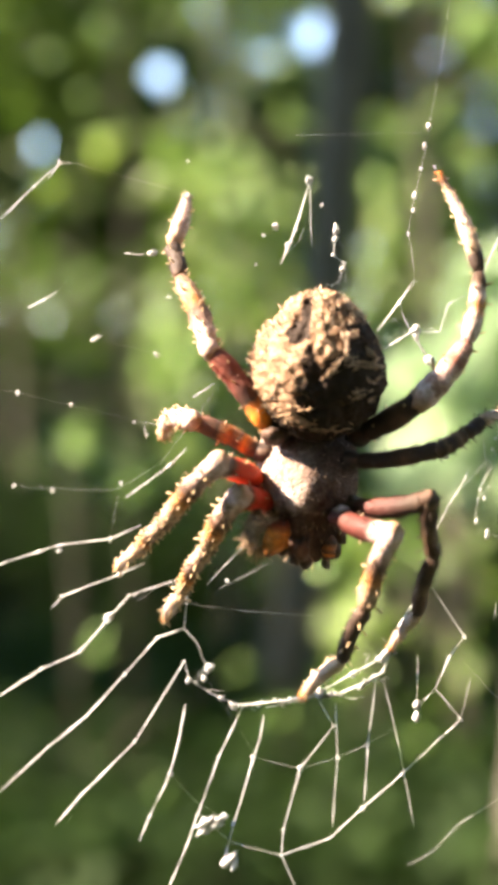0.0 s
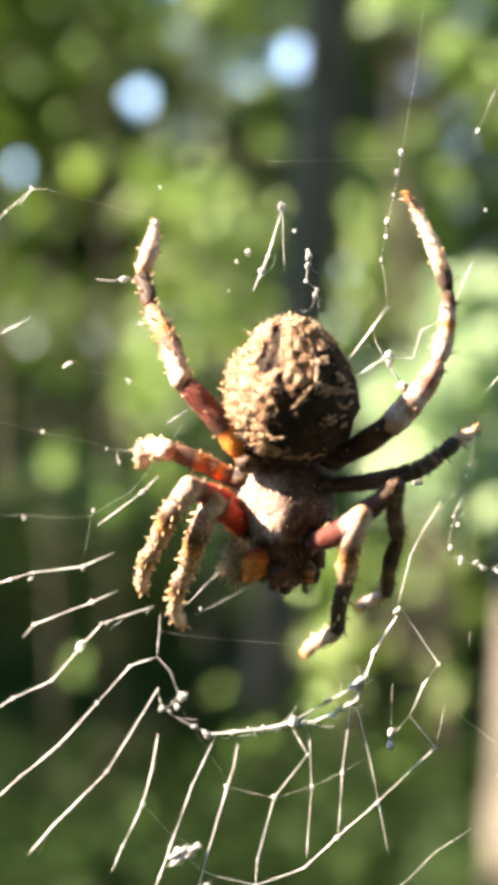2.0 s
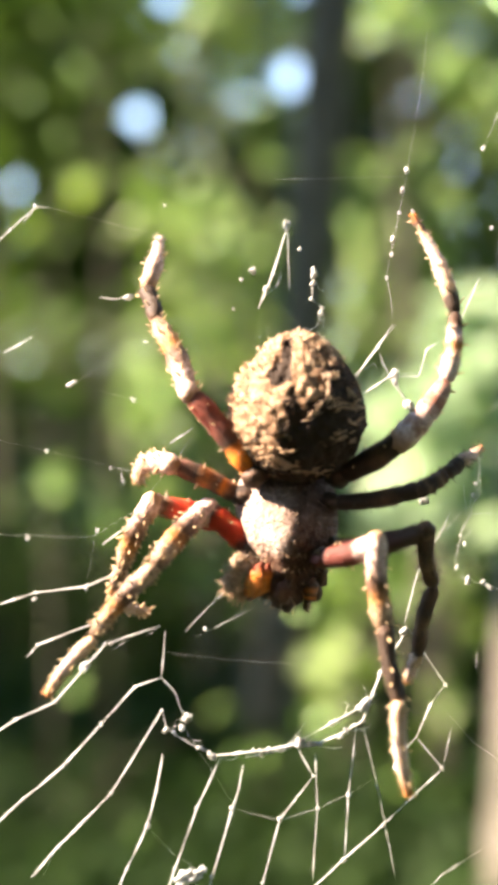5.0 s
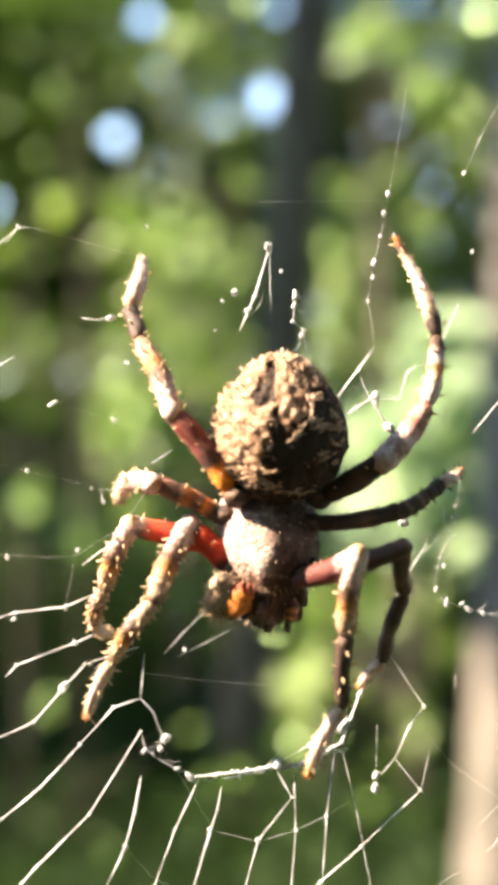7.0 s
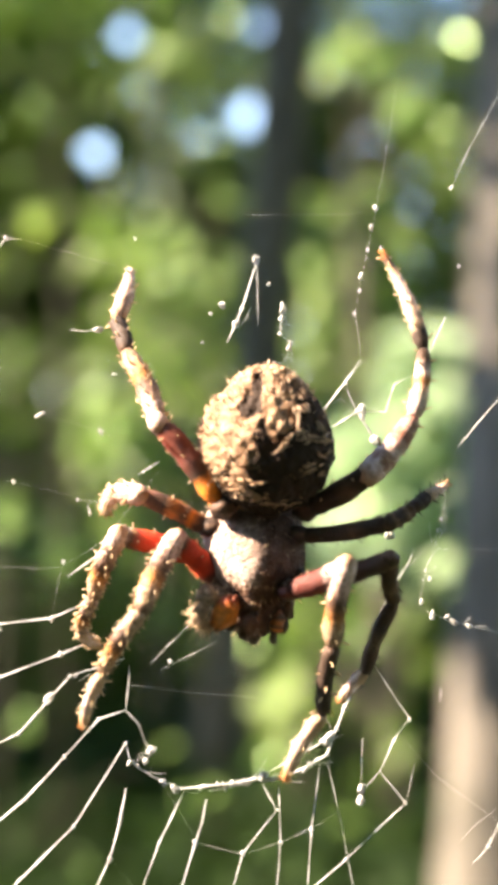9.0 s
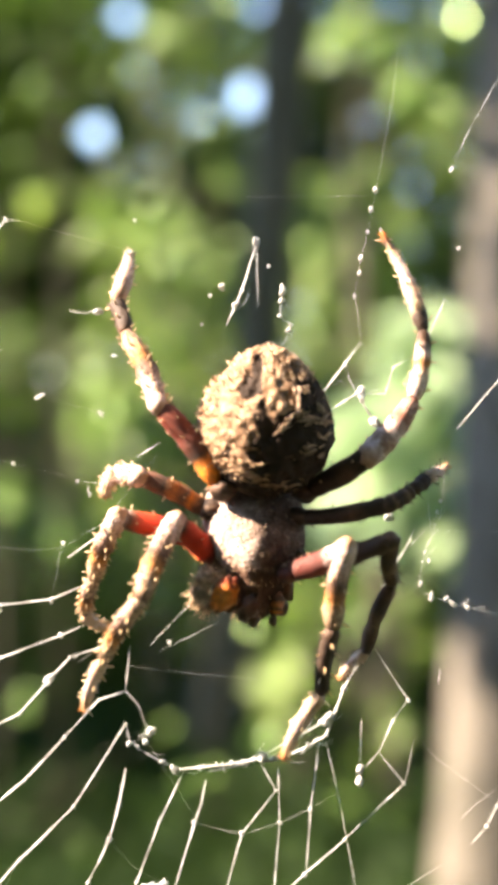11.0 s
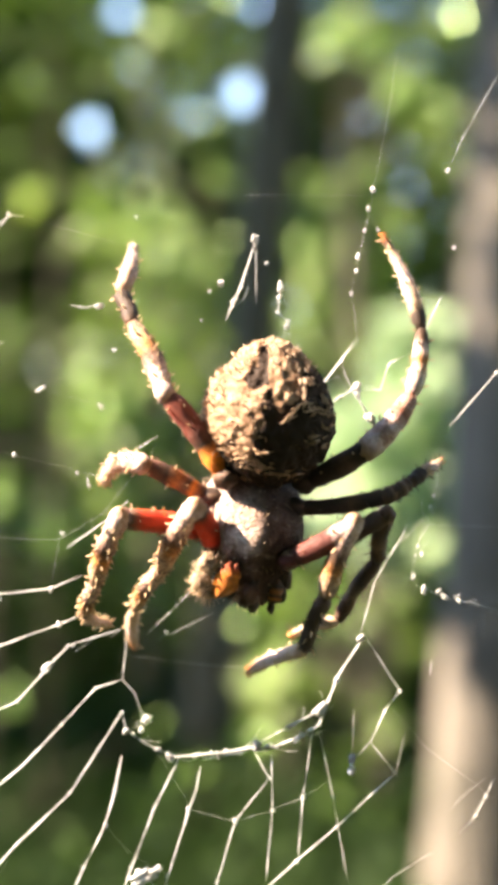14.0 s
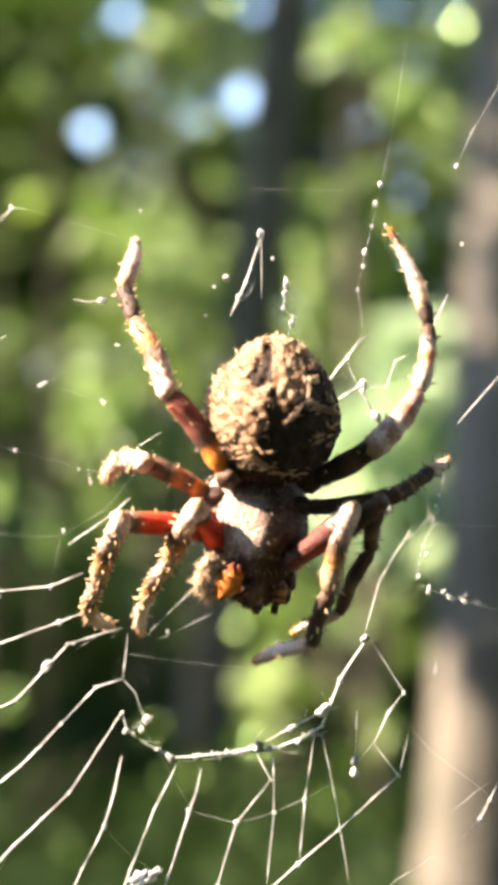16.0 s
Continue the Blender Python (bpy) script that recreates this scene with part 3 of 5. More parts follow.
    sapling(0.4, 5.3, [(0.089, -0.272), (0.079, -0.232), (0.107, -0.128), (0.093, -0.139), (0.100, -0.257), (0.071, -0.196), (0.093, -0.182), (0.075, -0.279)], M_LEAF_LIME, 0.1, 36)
    twiggy_sapling(-0.62, 4.85, [(-138, 158, 5), (-144, 193, 2), (-70, 138, 8), (-100, 70, 11), (-105, 44, 11), (-51, 262, 8), (-133, 231, 4), (-97, 235, 4), (-115, 167, 2), (-148, 75, 4), (-112, 16, 9), (-85, 23, 7), (-60, 120, 5), (-22, 105, 6), (-38, 118, 6), (-75, 30, 5), (-66, 82, 5), (-160, 260, 3), (-170, 215, 3)], 71)
    twiggy_sapling(-0.8, 4.75, [(-158, -26, 14), (-156, -36, 10), (-122, -58, 15), (-145, -160, 4), (-112, -257, 3), (-54, -178, 3), (-44, -218, 3)], 72)
    twiggy_sapling(-0.12, 4.85, [(-18, 170, 5), (-40, 138, 4), (-22, 116, 5), (-22, -203, 3), (21, -146, 4), (10, -131, 2), (25, -155, 3)], 73)
    twiggy_sapling(0.3, 4.85, [(35, 127, 7), (43, 102, 6), (57, 123, 6), (50, 260, 7), (64, 253, 5), (89, 224, 5), (100, 228, 5), (111, 256, 6), (97, 131, 3), (21, 52, 4), (75, 182, 3), (125, 205, 3), (70, 60, 4), (115, 90, 3), (60, 20, 4)], 74)
    twiggy_sapling(0.42, 4.85, [(89, -271, 6), (86, -236, 4), (57, -228, 3), (109, -131, 6), (86, -90, 3), (130, -190, 3)], 75)
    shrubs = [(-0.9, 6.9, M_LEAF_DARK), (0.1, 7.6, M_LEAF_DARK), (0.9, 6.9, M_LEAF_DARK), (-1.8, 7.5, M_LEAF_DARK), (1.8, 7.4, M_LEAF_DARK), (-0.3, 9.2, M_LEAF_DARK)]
    for i, (x, y, mat) in enumerate(shrubs):
        y += 0.9
        b = on_ground(x, y)
        s = tagged(new("shrub"), "low leafy green shrub on the forest floor", "shrub", "forest shrubs")
        s.location = b
        cl = [(b + Vector((rng.uniform(-0.5, 0.5), rng.uniform(-0.4, 0.4), rng.uniform(0.2, 1.0))), (0.4, 0.4, 0.3), 170) for _ in range(7)]
        for c, _, _ in cl:
            bm = bmesh.new()
            tube(bm, [Vector((0, 0, -0.03)), (c - b) * 0.5 + Vector((0, 0, 0.1)), c - b], [0.012, 0.009, 0.004], 6)
            part("stem", bm, M_BARK_DARK, s)
        f = leaves("foliage", cl, 0.09, mat, None, seed=60 + i)
        f.parent = s
        f.matrix_parent_inverse = Matrix.Translation(-b)
    # added shrubs out of view, placed to shade the floor and cut its bounce
    for i, (x, y, h) in enumerate(((-3.3, -4.6, 2.3), (-3.0, -3.1, 2.5), (-3.4, -1.7, 2.4), (-3.1, -0.3, 2.3), (-3.3, 1.1, 2.5), (-3.0, 2.5, 2.3))):
        b = on_ground(x, y)
        s = tagged(new("shrub"), "added out-of-view dense green shrub that shades the floor", "shrub", "forest shrubs")
        s.location = b
        cl = [(b + Vector((rng.uniform(-0.5, 0.5), rng.uniform(-0.6, 0.6), h * (0.15 + 0.72 * k / 11))), (0.5, 0.6, 0.4), 200) for k in range(12)]
        for c, _, _ in cl[::2]:
            bm = bmesh.new()
            tube(bm, [Vector((0, 0, -0.03)), (c - b) * 0.5 + Vector((0, 0, 0.05)), c - b], [0.02, 0.014, 0.006], 6)
            part("stem", bm, M_BARK_DARK, s)
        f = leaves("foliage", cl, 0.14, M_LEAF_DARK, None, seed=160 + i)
        f.parent = s
        f.matrix_parent_inverse = Matrix.Translation(-b)
    # low plants that cover the forest floor
    low = []
    for _ in range(800):
        y = rng.uniform(3.8, 14)
        x = rng.uniform(-0.32, 0.3) * y
        low.append((on_ground(x, y) + Vector((0, 0, 0.18)), (0.3, 0.3, 0.25), 42))
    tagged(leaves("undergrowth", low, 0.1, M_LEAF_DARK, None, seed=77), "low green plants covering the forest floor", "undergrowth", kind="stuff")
    # far woods all round; unseen parts block sky light, low towards the sun
    clumps = []
    for d, n in ((16, 90), (22, 120), (29, 150)):
        for k in range(n):
            a = 2 * math.pi * (k + rng.random() * 0.8) / n
            for z in range(6 if math.sin(a) > -0.72 else 2):
                clumps.append((Vector((math.sin(a) * d, math.cos(a) * d, 0.8 + z * 2.2 + rng.uniform(-0.6, 0.6) + ground_height(math.sin(a) * d, math.cos(a) * d))), (1.3, 1.3, 1.1), 220 if math.cos(a) > 0.9 else 90))
    tagged(leaves("far_woods", clumps, 0.3, M_LEAF, None, seed=99), "dense green woodland in the distance", "woods", kind="stuff")


build_woods()

# ---- the web ----
web = tagged(new("spider_web"), "torn white orb web with dusty silk threads", "spider web")


def on_web(x, z, lift=0.0):
    """A place on the slanting plane of the web, millimetres from its centre."""
    return Vector((x, 0.70 + -0.044 * x + -0.002 * z, z)) * 0.001 + Vector((0, -lift * 0.001, 1.5))


def thread(name, stops, r=0.055, sag=0.0, lift=0.0, sides=5):
    """One silk thread through stops of (x, z); small beads sit where it is kinked."""
    pts, fat = [], []
    r = r if r > 0.03 else r * 0.55
    for a, b in zip(stops, stops[1:]):
        n = max(2, int(math.hypot(b[0] - a[0], b[1] - a[1]) / 0.9))
        for i in range(n):
            k = i / n
            p = on_web(a[0] + (b[0] - a[0]) * k, a[1] + (b[1] - a[1]) * k, lift)
            p += Vector((noise.noise(p * 900), noise.noise(p * 900 + Vector((5, 0, 0))), noise.noise(p * 900 + Vector((0, 5, 0))))) * 0.00003
            p.z -= sag * 0.001 * 4 * k * (1 - k)
            pts.append(p)
            fat.append(1.45 if i == 0 and len(fat) else 0.5 + 0.75 * math.sin(math.pi * min(1.0, k * 1.1)) ** 0.6)
    pts.append(on_web(*stops[-1], lift))
    fat.append(0.35)
    bm = bmesh.new()
    radii = [0.00055 * r * f * (1 + 0.6 * noise.noise(p * 2500) + 0.7 * noise.noise(p * 500)) for p, f in zip(pts, fat)]
    tube(bm, pts, radii, sides)
    if r > 0.045:
        for x, z in stops[1:-1]:
            c, g = on_web(x, z, lift), 0.00009 * (1 + 0.5 * noise.noise(Vector((x, z, 2))))
            blob(bm, c, [g, g, g * 1.5], Matrix.Rotation(x, 3, "Y"), 0.8, (8, 6), x)
    return part(name, bm, M_SILK, web)


def dust(x, z, r, lift=0.0, stretch=1.0, lean=0.0):
    bm = bmesh.new()
    turn = Matrix.Rotation(radians(lean), 3, "Y")
    c = on_web(x, z, lift)
    for i in range(4):
        o = mm(noise.noise(Vector((x, z, i))) * r * 1.1, 0, noise.noise(Vector((z, x, i + 4))) * r * 1.1 * stretch)
        blob(bm, c + turn @ o, [0.001 * r * 0.5, 0.001 * r * 0.45, 0.001 * r * 0.62 * stretch], turn, 1.3, (10, 8), i * 3.1 + x)
    return part("silk_clot", bm, M_SILK, web)


thread("spiral_thread", [(-7.27, -19.27), (-3.84, -24.8)], 0.012)
thread("spiral_thread", [(-9.65, -26.16), (-7.96, -28.05), (-5.37, -29.54)], 0.012)
thread("spiral_thread", [(9.42, -17.63), (12.05, -20.63), (16.63, -23.99)], 0.01)
thread("spiral_thread", [(13.56, -24.77), (14.68, -23.63), (16.18, -22.48)], 0.012)
thread("spiral_thread", [(-15.71, -27.37), (-16.48, -28.91), (-16.87, -29.68)], 0.012)
thread("frame_thread", [(-5.25, -21.46), (-3.65, -21.34), (-1.75, -21.13), (-0.04, -20.81), (1.67, -20.72), (3.38, -20.02), (4.81, -19.18), (5.46, -17.47), (6.02, -15.95), (7.72, -13.29)], 0.09)
thread("frame_thread", [(-3.08, -21.6), (-0.8, -21.12), (0.53, -20.54), (3.0, -19.19), (4.96, -18.11)], 0.07)
thread("radial_thread", [(-4.68, -21.61), (-6.32, -24.98), (-7.85, -29.0), (-8.61, -31.1), (-10.34, -34.94)], 0.075)
thread("radial_thread", [(-3.19, -22.09), (-3.46, -23.62), (-4.03, -25.34), (-5.37, -29.54), (-6.21, -32.6)], 0.075)
thread("radial_thread", [(0.53, -21.11), (1.48, -22.81), (-0.8, -25.68), (-2.01, -29.88), (-2.17, -31.63), (-0.99, -34.43)], 0.05)
thread("radial_thread", [(1.63, -21.29), (1.71, -24.9), (1.29, -29.76)], 0.05)
thread("radial_thread", [(4.36, -19.56), (3.75, -24.12), (3.45, -28.1)], 0.05)
thread("radial_thread", [(4.81, -19.56), (5.57, -22.96), (6.14, -25.99), (6.78, -29.69)], 0.035)
thread("spiral_thread", [(-4.03, -24.96), (-0.8, -25.76), (1.71, -24.97), (3.75, -24.04), (5.65, -22.88)], 0.018)
thread("spiral_thread", [(-7.47, -29.03), (-5.75, -30.69), (-4.6, -31.09), (-2.13, -31.63), (1.1, -30.45), (3.45, -28.29), (6.02, -26.06), (8.29, -23.88), (9.98, -22.35), (8.29, -20.28)], 0.04)
thread("spiral_thread", [(8.29, -20.28), (9.23, -18.2), (10.25, -16.79), (7.91, -13.17)], 0.05)
thread("spiral_thread", [(9.98, -22.35), (10.62, -19.51)], 0.03)
thread("radial_thread", [(7.16, -18.1), (7.04, -21.43)], 0.04)
thread("radial_thread", [(-7.66, -20.04), (-8.23, -19.66), (-8.54, -18.44), (-12.06, -23.97), (-15.71, -27.56), (-17.64, -29.69)], 0.075)
thread("radial_thread", [(-8.54, -21.38), (-9.0, -23.86), (-9.65, -26.16), (-11.1, -29.04), (-11.87, -30.76)], 0.075)
thread("radial_thread", [(-8.54, -16.23), (-10.33, -16.82), (-12.64, -19.32), (-15.32, -22.2), (-18.02, -24.33), (-21.88, -27.82)], 0.075)
thread("radial_thread", [(-8.61, -12.8), (-12.25, -13.97), (-13.59, -15.43), (-15.71, -17.81), (-18.4, -18.98), (-21.49, -20.92)], 0.075)
thread("spiral_thread", [(-8.54, -16.23), (-8.34, -14.52), (-8.23, -13.18)], 0.04)
thread("spiral_thread", [(-8.54, -16.23), (-7.66, -17.18), (-7.27, -18.32), (-6.82, -18.89)], 0.04)
thread("spiral_thread", [(-7.66, -20.04), (-6.82, -20.6), (-5.25, -21.35)], 0.04)
thread("radial_thread", [(-11.1, -11.75), (-12.83, -12.52), (-16.86, -13.99), (-17.63, -14.84)], 0.075)
thread("radial_thread", [(-11.29, -9.19), (-13.48, -10.12), (-16.86, -10.48), (-18.4, -10.94), (-21.88, -12.03)], 0.075)
thread("spiral_thread", [(-13.48, -10.12), (-13.09, -8.25), (-12.82, -6.72)], 0.012)
thread("frame_thread", [(-18.4, -6.54), (-14.55, -6.8), (-12.82, -6.72), (-9.95, -4.99), (-6.13, -0.23)], 0.013)
thread("frame_thread", [(-7.65, -0.61), (-6.13, 0.34)], 0.05)
thread("spiral_thread", [(-14.02, 3.45), (-12.57, 4.34)], 0.016)
thread("spiral_thread", [(-14.02, 3.45), (-10.0, 2.32), (-9.21, 1.85)], 0.01)
thread("frame_thread", [(-20.59, 11.59), (-18.21, 13.8), (-16.24, 15.45)], 0.05)
thread("spiral_thread", [(-18.73, 5.64), (-17.71, 6.15), (-16.69, 6.7)], 0.08)
thread("spiral_thread", [(-22.5, 0.5), (-19.6, -0.12), (-15.96, -1.01), (-11.5, -2.1)], 0.01)
thread("spiral_thread", [(-20.01, -6.41), (-17.36, -6.78)], 0.012)
thread("spiral_thread", [(-12.33, -7.33), (-9.29, -5.15), (-8.16, -4.06)], 0.05)
thread("spiral_thread", [(-10.97, -2.5), (-10.84, -3.38)], 0.05)
thread("spiral_thread", [(7.61, -12.9), (8.52, -9.51), (9.33, -8.02), (10.37, -6.38), (10.7, -5.54)], 0.035)
thread("spiral_thread", [(7.03, -21.75), (8.3, -20.21)], 0.05)
thread("spiral_thread", [(14.29, -26.33), (15.37, -25.21), (16.03, -23.84), (16.61, -22.51)], 0.035)
dust(-19.6, -0.12, 0.16)
dust(-15.96, -1.01, 0.18)
dust(-20.01, -6.41, 0.14)
dust(-17.36, -6.78, 0.16)
dust(-9.29, -5.15, 0.2, 0.0, 1.5, 55)
dust(-16.98, -10.9, 0.16, 0.0, 1.3, 70)
dust(-10.0, 2.32, 0.12)
dust(-10.84, -3.1, 0.15)
dust(15.37, -25.21, 0.16)
dust(16.03, -23.84, 0.15)
thread("spiral_thread", [(-11.48, -2.21), (-9.18, -2.52)], 0.016)
thread("frame_thread", [(-17.24, 14.3), (-16.39, 15.32), (-15.39, 15.24)], 0.05)
thread("spiral_thread", [(-15.39, 15.24), (-8.61, 13.29)], 0.012)
thread("spiral_thread", [(-12.17, 9.19), (-11.1, 9.0), (-10.02, 9.3)], 0.035)
thread("frame_thread", [(-1.63, 8.13), (-0.61, 10.4), (0.42, 13.62)], 0.07)
thread("frame_thread", [(0.42, 13.62), (0.46, 9.26)], 0.04)
thread("spiral_thread", [(-0.61, 16.66), (2.99, 16.64), (8.09, 16.6)], 0.012)
thread("frame_thread", [(2.12, 10.58), (1.93, 8.69), (2.62, 8.11), (2.24, 6.98)], 0.06)
thread("frame_thread", [(2.62, 8.11), (2.69, 6.79)], 0.04)
thread("frame_thread", [(4.7, 3.56), (6.21, 5.45), (7.23, 6.96)], 0.07)
thread("frame_thread", [(7.23, 6.96), (7.15, 8.48), (6.85, 9.99), (7.34, 12.45), (8.09, 15.66)], 0.02)
thread("frame_thread", [(8.09, 15.66), (9.41, 22.83), (9.98, 27.36)], 0.012)
thread("frame_thread", [(5.08, 2.35), (6.96, 3.48), (8.28, 1.48)], 0.08)
thread("spiral_thread", [(6.96, 3.48), (8.85, 3.48), (9.41, 5.26), (10.54, 5.82)], 0.04)
thread("spiral_thread", [(6.21, 5.45), (6.47, 4.51), (6.96, 3.48)], 0.04)
thread("frame_thread", [(11.37, 6.5), (12.87, 9.78)], 0.045)
thread("frame_thread", [(13.55, 1.09), (16.62, 4.67), (18.42, 6.55)], 0.05)
thread("frame_thread", [(9.04, -1.36), (9.23, -4.39)], 0.03)
thread("frame_thread", [(9.42, -7.79), (12.43, -4.38), (12.8, -1.74)], 0.03)
thread("spiral_thread", [(10.92, -9.3), (11.49, -6.65), (12.43, -4.57)], 0.03)
thread("spiral_thread", [(11.3, -9.67), (13.18, -10.42), (16.63, -11.24)], 0.03)
thread("frame_thread", [(9.79, -5.52), (16.63, -5.69)], 0.013)
thread("frame_thread", [(16.62, 24.65), (14.3, 20.52), (13.29, 18.27)], 0.03)
thread("frame_thread", [(-8.42, -14.52), (-4.22, -15.06), (0.34, -15.41)], 0.012)
thread("frame_thread", [(-6.89, -13.18), (-4.22, -10.5), (-1.94, -8.59)], 0.03)
thread("frame_thread", [(-6.13, -13.55), (-2.32, -11.63)], 0.03)
thread("frame_thread", [(12.24, -15.72), (12.35, -14.58)], 0.03)
thread("frame_thread", [(15.06, -25.51), (16.0, -23.62)], 0.03)
thread("spiral_thread", [(6.21, -32.28), (7.91, -31.31), (9.8, -29.35), (12.43, -27.66)], 0.03)
dust(0.53, -20.62, 0.42)
dust(4.96, -18.11, 0.45, 0.0, 1.5, 35)
dust(6.02, -16.06, 0.25)
dust(7.04, -21.43, 0.32)
dust(7.04, -22.17, 0.36)
dust(-6.82, -18.89, 0.34)
dust(-7.27, -19.65, 0.2)
dust(-5.25, -21.46, 0.3)
dust(-13.59, -15.43, 0.22, 0.0, 2.0, 40)
dust(-13.48, -10.12, 0.16)
dust(-12.83, -12.52, 0.16)
dust(-12.06, -23.97, 0.18)
dust(-9.65, -26.16, 0.18)
dust(-6.82, -29.4, 0.5, 0.0, 1.9, 60)
dust(-5.56, -32.05, 0.45, 0.0, 1.3, 20)
dust(-4.03, -24.96, 0.18)
dust(-0.8, -25.76, 0.18)
dust(1.71, -24.97, 0.16)
dust(3.75, -24.04, 0.16)
dust(6.02, -26.06, 0.18)
dust(3.38, -28.37, 0.2)
dust(10.25, -16.79, 0.15)
dust(7.72, -13.17, 0.25)
dust(9.98, -22.35, 0.15)
dust(-1.94, 10.6, 0.25)
dust(-2.7, 10.11, 0.14)
dust(0.34, 13.51, 0.22, 0.0, 1.6, 10)
dust(1.18, 12.03, 0.14)
dust(2.12, 10.39, 0.2, 0.0, 1.6, 0)
dust(2.54, 7.74, 0.2)
dust(7.15, 3.48, 0.35, 0.0, 1.2, 0)
dust(8.13, 1.59, 0.32, 0.0, 1.4, -30)
dust(9.15, -4.58, 0.34)
dust(8.28, 16.98, 0.16, 0.0, 1.5, 0)
dust(7.98, 15.66, 0.16, 0.0, 1.4, 0)
dust(7.72, 14.22, 0.13)
dust(7.34, 12.45, 0.16, 0.0, 1.4, 0)
dust(7.23, 11.5, 0.14)
dust(6.85, 9.99, 0.13, 0.0, 1.4, 0)
dust(8.66, 14.33, 0.12)
dust(-7.73, 15.19, 0.12)
dust(13.29, 18.27, 0.13)
dust(13.74, 13.1, 0.13)
dust(-14.17, 3.51, 0.18, 0.0, 1.6, 70)
dust(-10.33, 9.11, 0.22, 0.0, 1.6, 70)
dust(-10.14, 2.36, 0.12, 0.0, 1.8, -40)
dust(-9.18, 6.17, 0.12, 0.0, 1.5, 80)
dust(-11.67, -2.21, 0.12)
dust(12.24, -4.38, 0.14)
dust(12.43, -3.63, 0.12)
dust(11.11, -9.11, 0.14, 0.0, 1.5, 0)
dust(12.8, -10.05, 0.14, 0.0, 1.5, 60)
dust(11.68, -7.59, 0.12, 0.0, 1.5, 0)
dust(-5.56, -12.98, 0.14)
dust(-12.63, -6.34, 0.12)
dust(-3.27, 8.21, 0.1)
dust(7.53, -13.29, 0.2)


def ragged(stops, count, seed, spread=0.25):
    """Clots and loose fibres along a heavy thread."""
    rng = random.Random(seed)
    for _ in range(count):
        k = rng.uniform(0, len(stops) - 1.001)
        a, b = stops[int(k)], stops[int(k) + 1]
        x, z = (a[i] + (b[i] - a[i]) * (k % 1) + rng.gauss(0, 0.06) for i in (0, 1))
        if rng.random() < 0.55:
            dust(round(x, 2), round(z, 2), rng.uniform(0.08, 0.2), 0.0, rng.uniform(1, 1.8), rng.uniform(0, 180))
        else:
            q = math.atan2(b[1] - a[1], b[0] - a[0]) + rng.gauss(0, 0.45)
            g = rng.uniform(0.5, 1.5)
            thread("loose_fibre", [(x, z), (x + g * math.cos(q), z + g * math.sin(q)), (x + 1.3 * g * math.cos(q) + rng.gauss(0, spread), z + 1.3 * g * math.sin(q) + rng.gauss(0, spread))], 0.03)


ragged([(-5.25, -21.46), (-3.65, -21.34), (-1.75, -21.13), (-0.04, -20.81), (1.67, -20.72), (3.38, -20.02), (4.81, -19.18), (5.46, -17.47)], 26, 1)
ragged([(-3.08, -21.6), (-0.8, -21.12), (0.53, -20.54), (3.0, -19.19), (4.96, -18.11)], 10, 2)
ragged([(4.7, 3.56), (6.21, 5.45), (7.23, 6.96)], 5, 3)
ragged([(5.08, 2.35), (6.96, 3.48), (8.28, 1.48)], 10, 4)
ragged([(2.12, 10.58), (1.93, 8.69), (2.62, 8.11), (2.24, 6.98)], 5, 5)
ragged([(-7.66, -20.04), (-6.82, -20.6), (-5.25, -21.35)], 4, 6)
ragged([(-1.63, 8.13), (-0.61, 10.4), (0.42, 13.62)], 5, 7)
ragged([(-8.61, -12.8), (-12.25, -13.97), (-13.59, -15.43)], 4, 8)
ragged([(10.92, -9.3), (11.49, -6.65), (12.43, -4.57), (12.8, -1.74)], 9, 9)
ragged([(11.3, -9.67), (13.18, -10.42), (14.68, -10.79)], 5, 10)
ragged([(-7.66, -20.04), (-8.23, -19.66), (-7.27, -18.7)], 5, 11)

# long mooring threads from the margin of the web to the trees and the ground
for start, end in (((24, 20), (0.53, 3.93, 2.3)), ((26, -8), (0.49, 3.95, 1.1)), ((-26, 24), (-2.62, 4.18, 2.9)), ((-28, -12), (-2.62, 4.18, 1.2)), ((4, -44), (0.1, 0.2, 0.02))):
    bm = bmesh.new()
    a, b = on_web(*start), Vector(end)
    tube(bm, [a.lerp(b, k / 12) - Vector((0, 0, 0.04 * math.sin(math.pi * k / 12))) for k in range(13)], [0.00002] * 13, 5)
    part("mooring_thread", bm, M_SILK, web)

# ---- the spider ----
spider = tagged(new("spider"), "brown hairy spider with banded legs hanging head down on web", "spider")


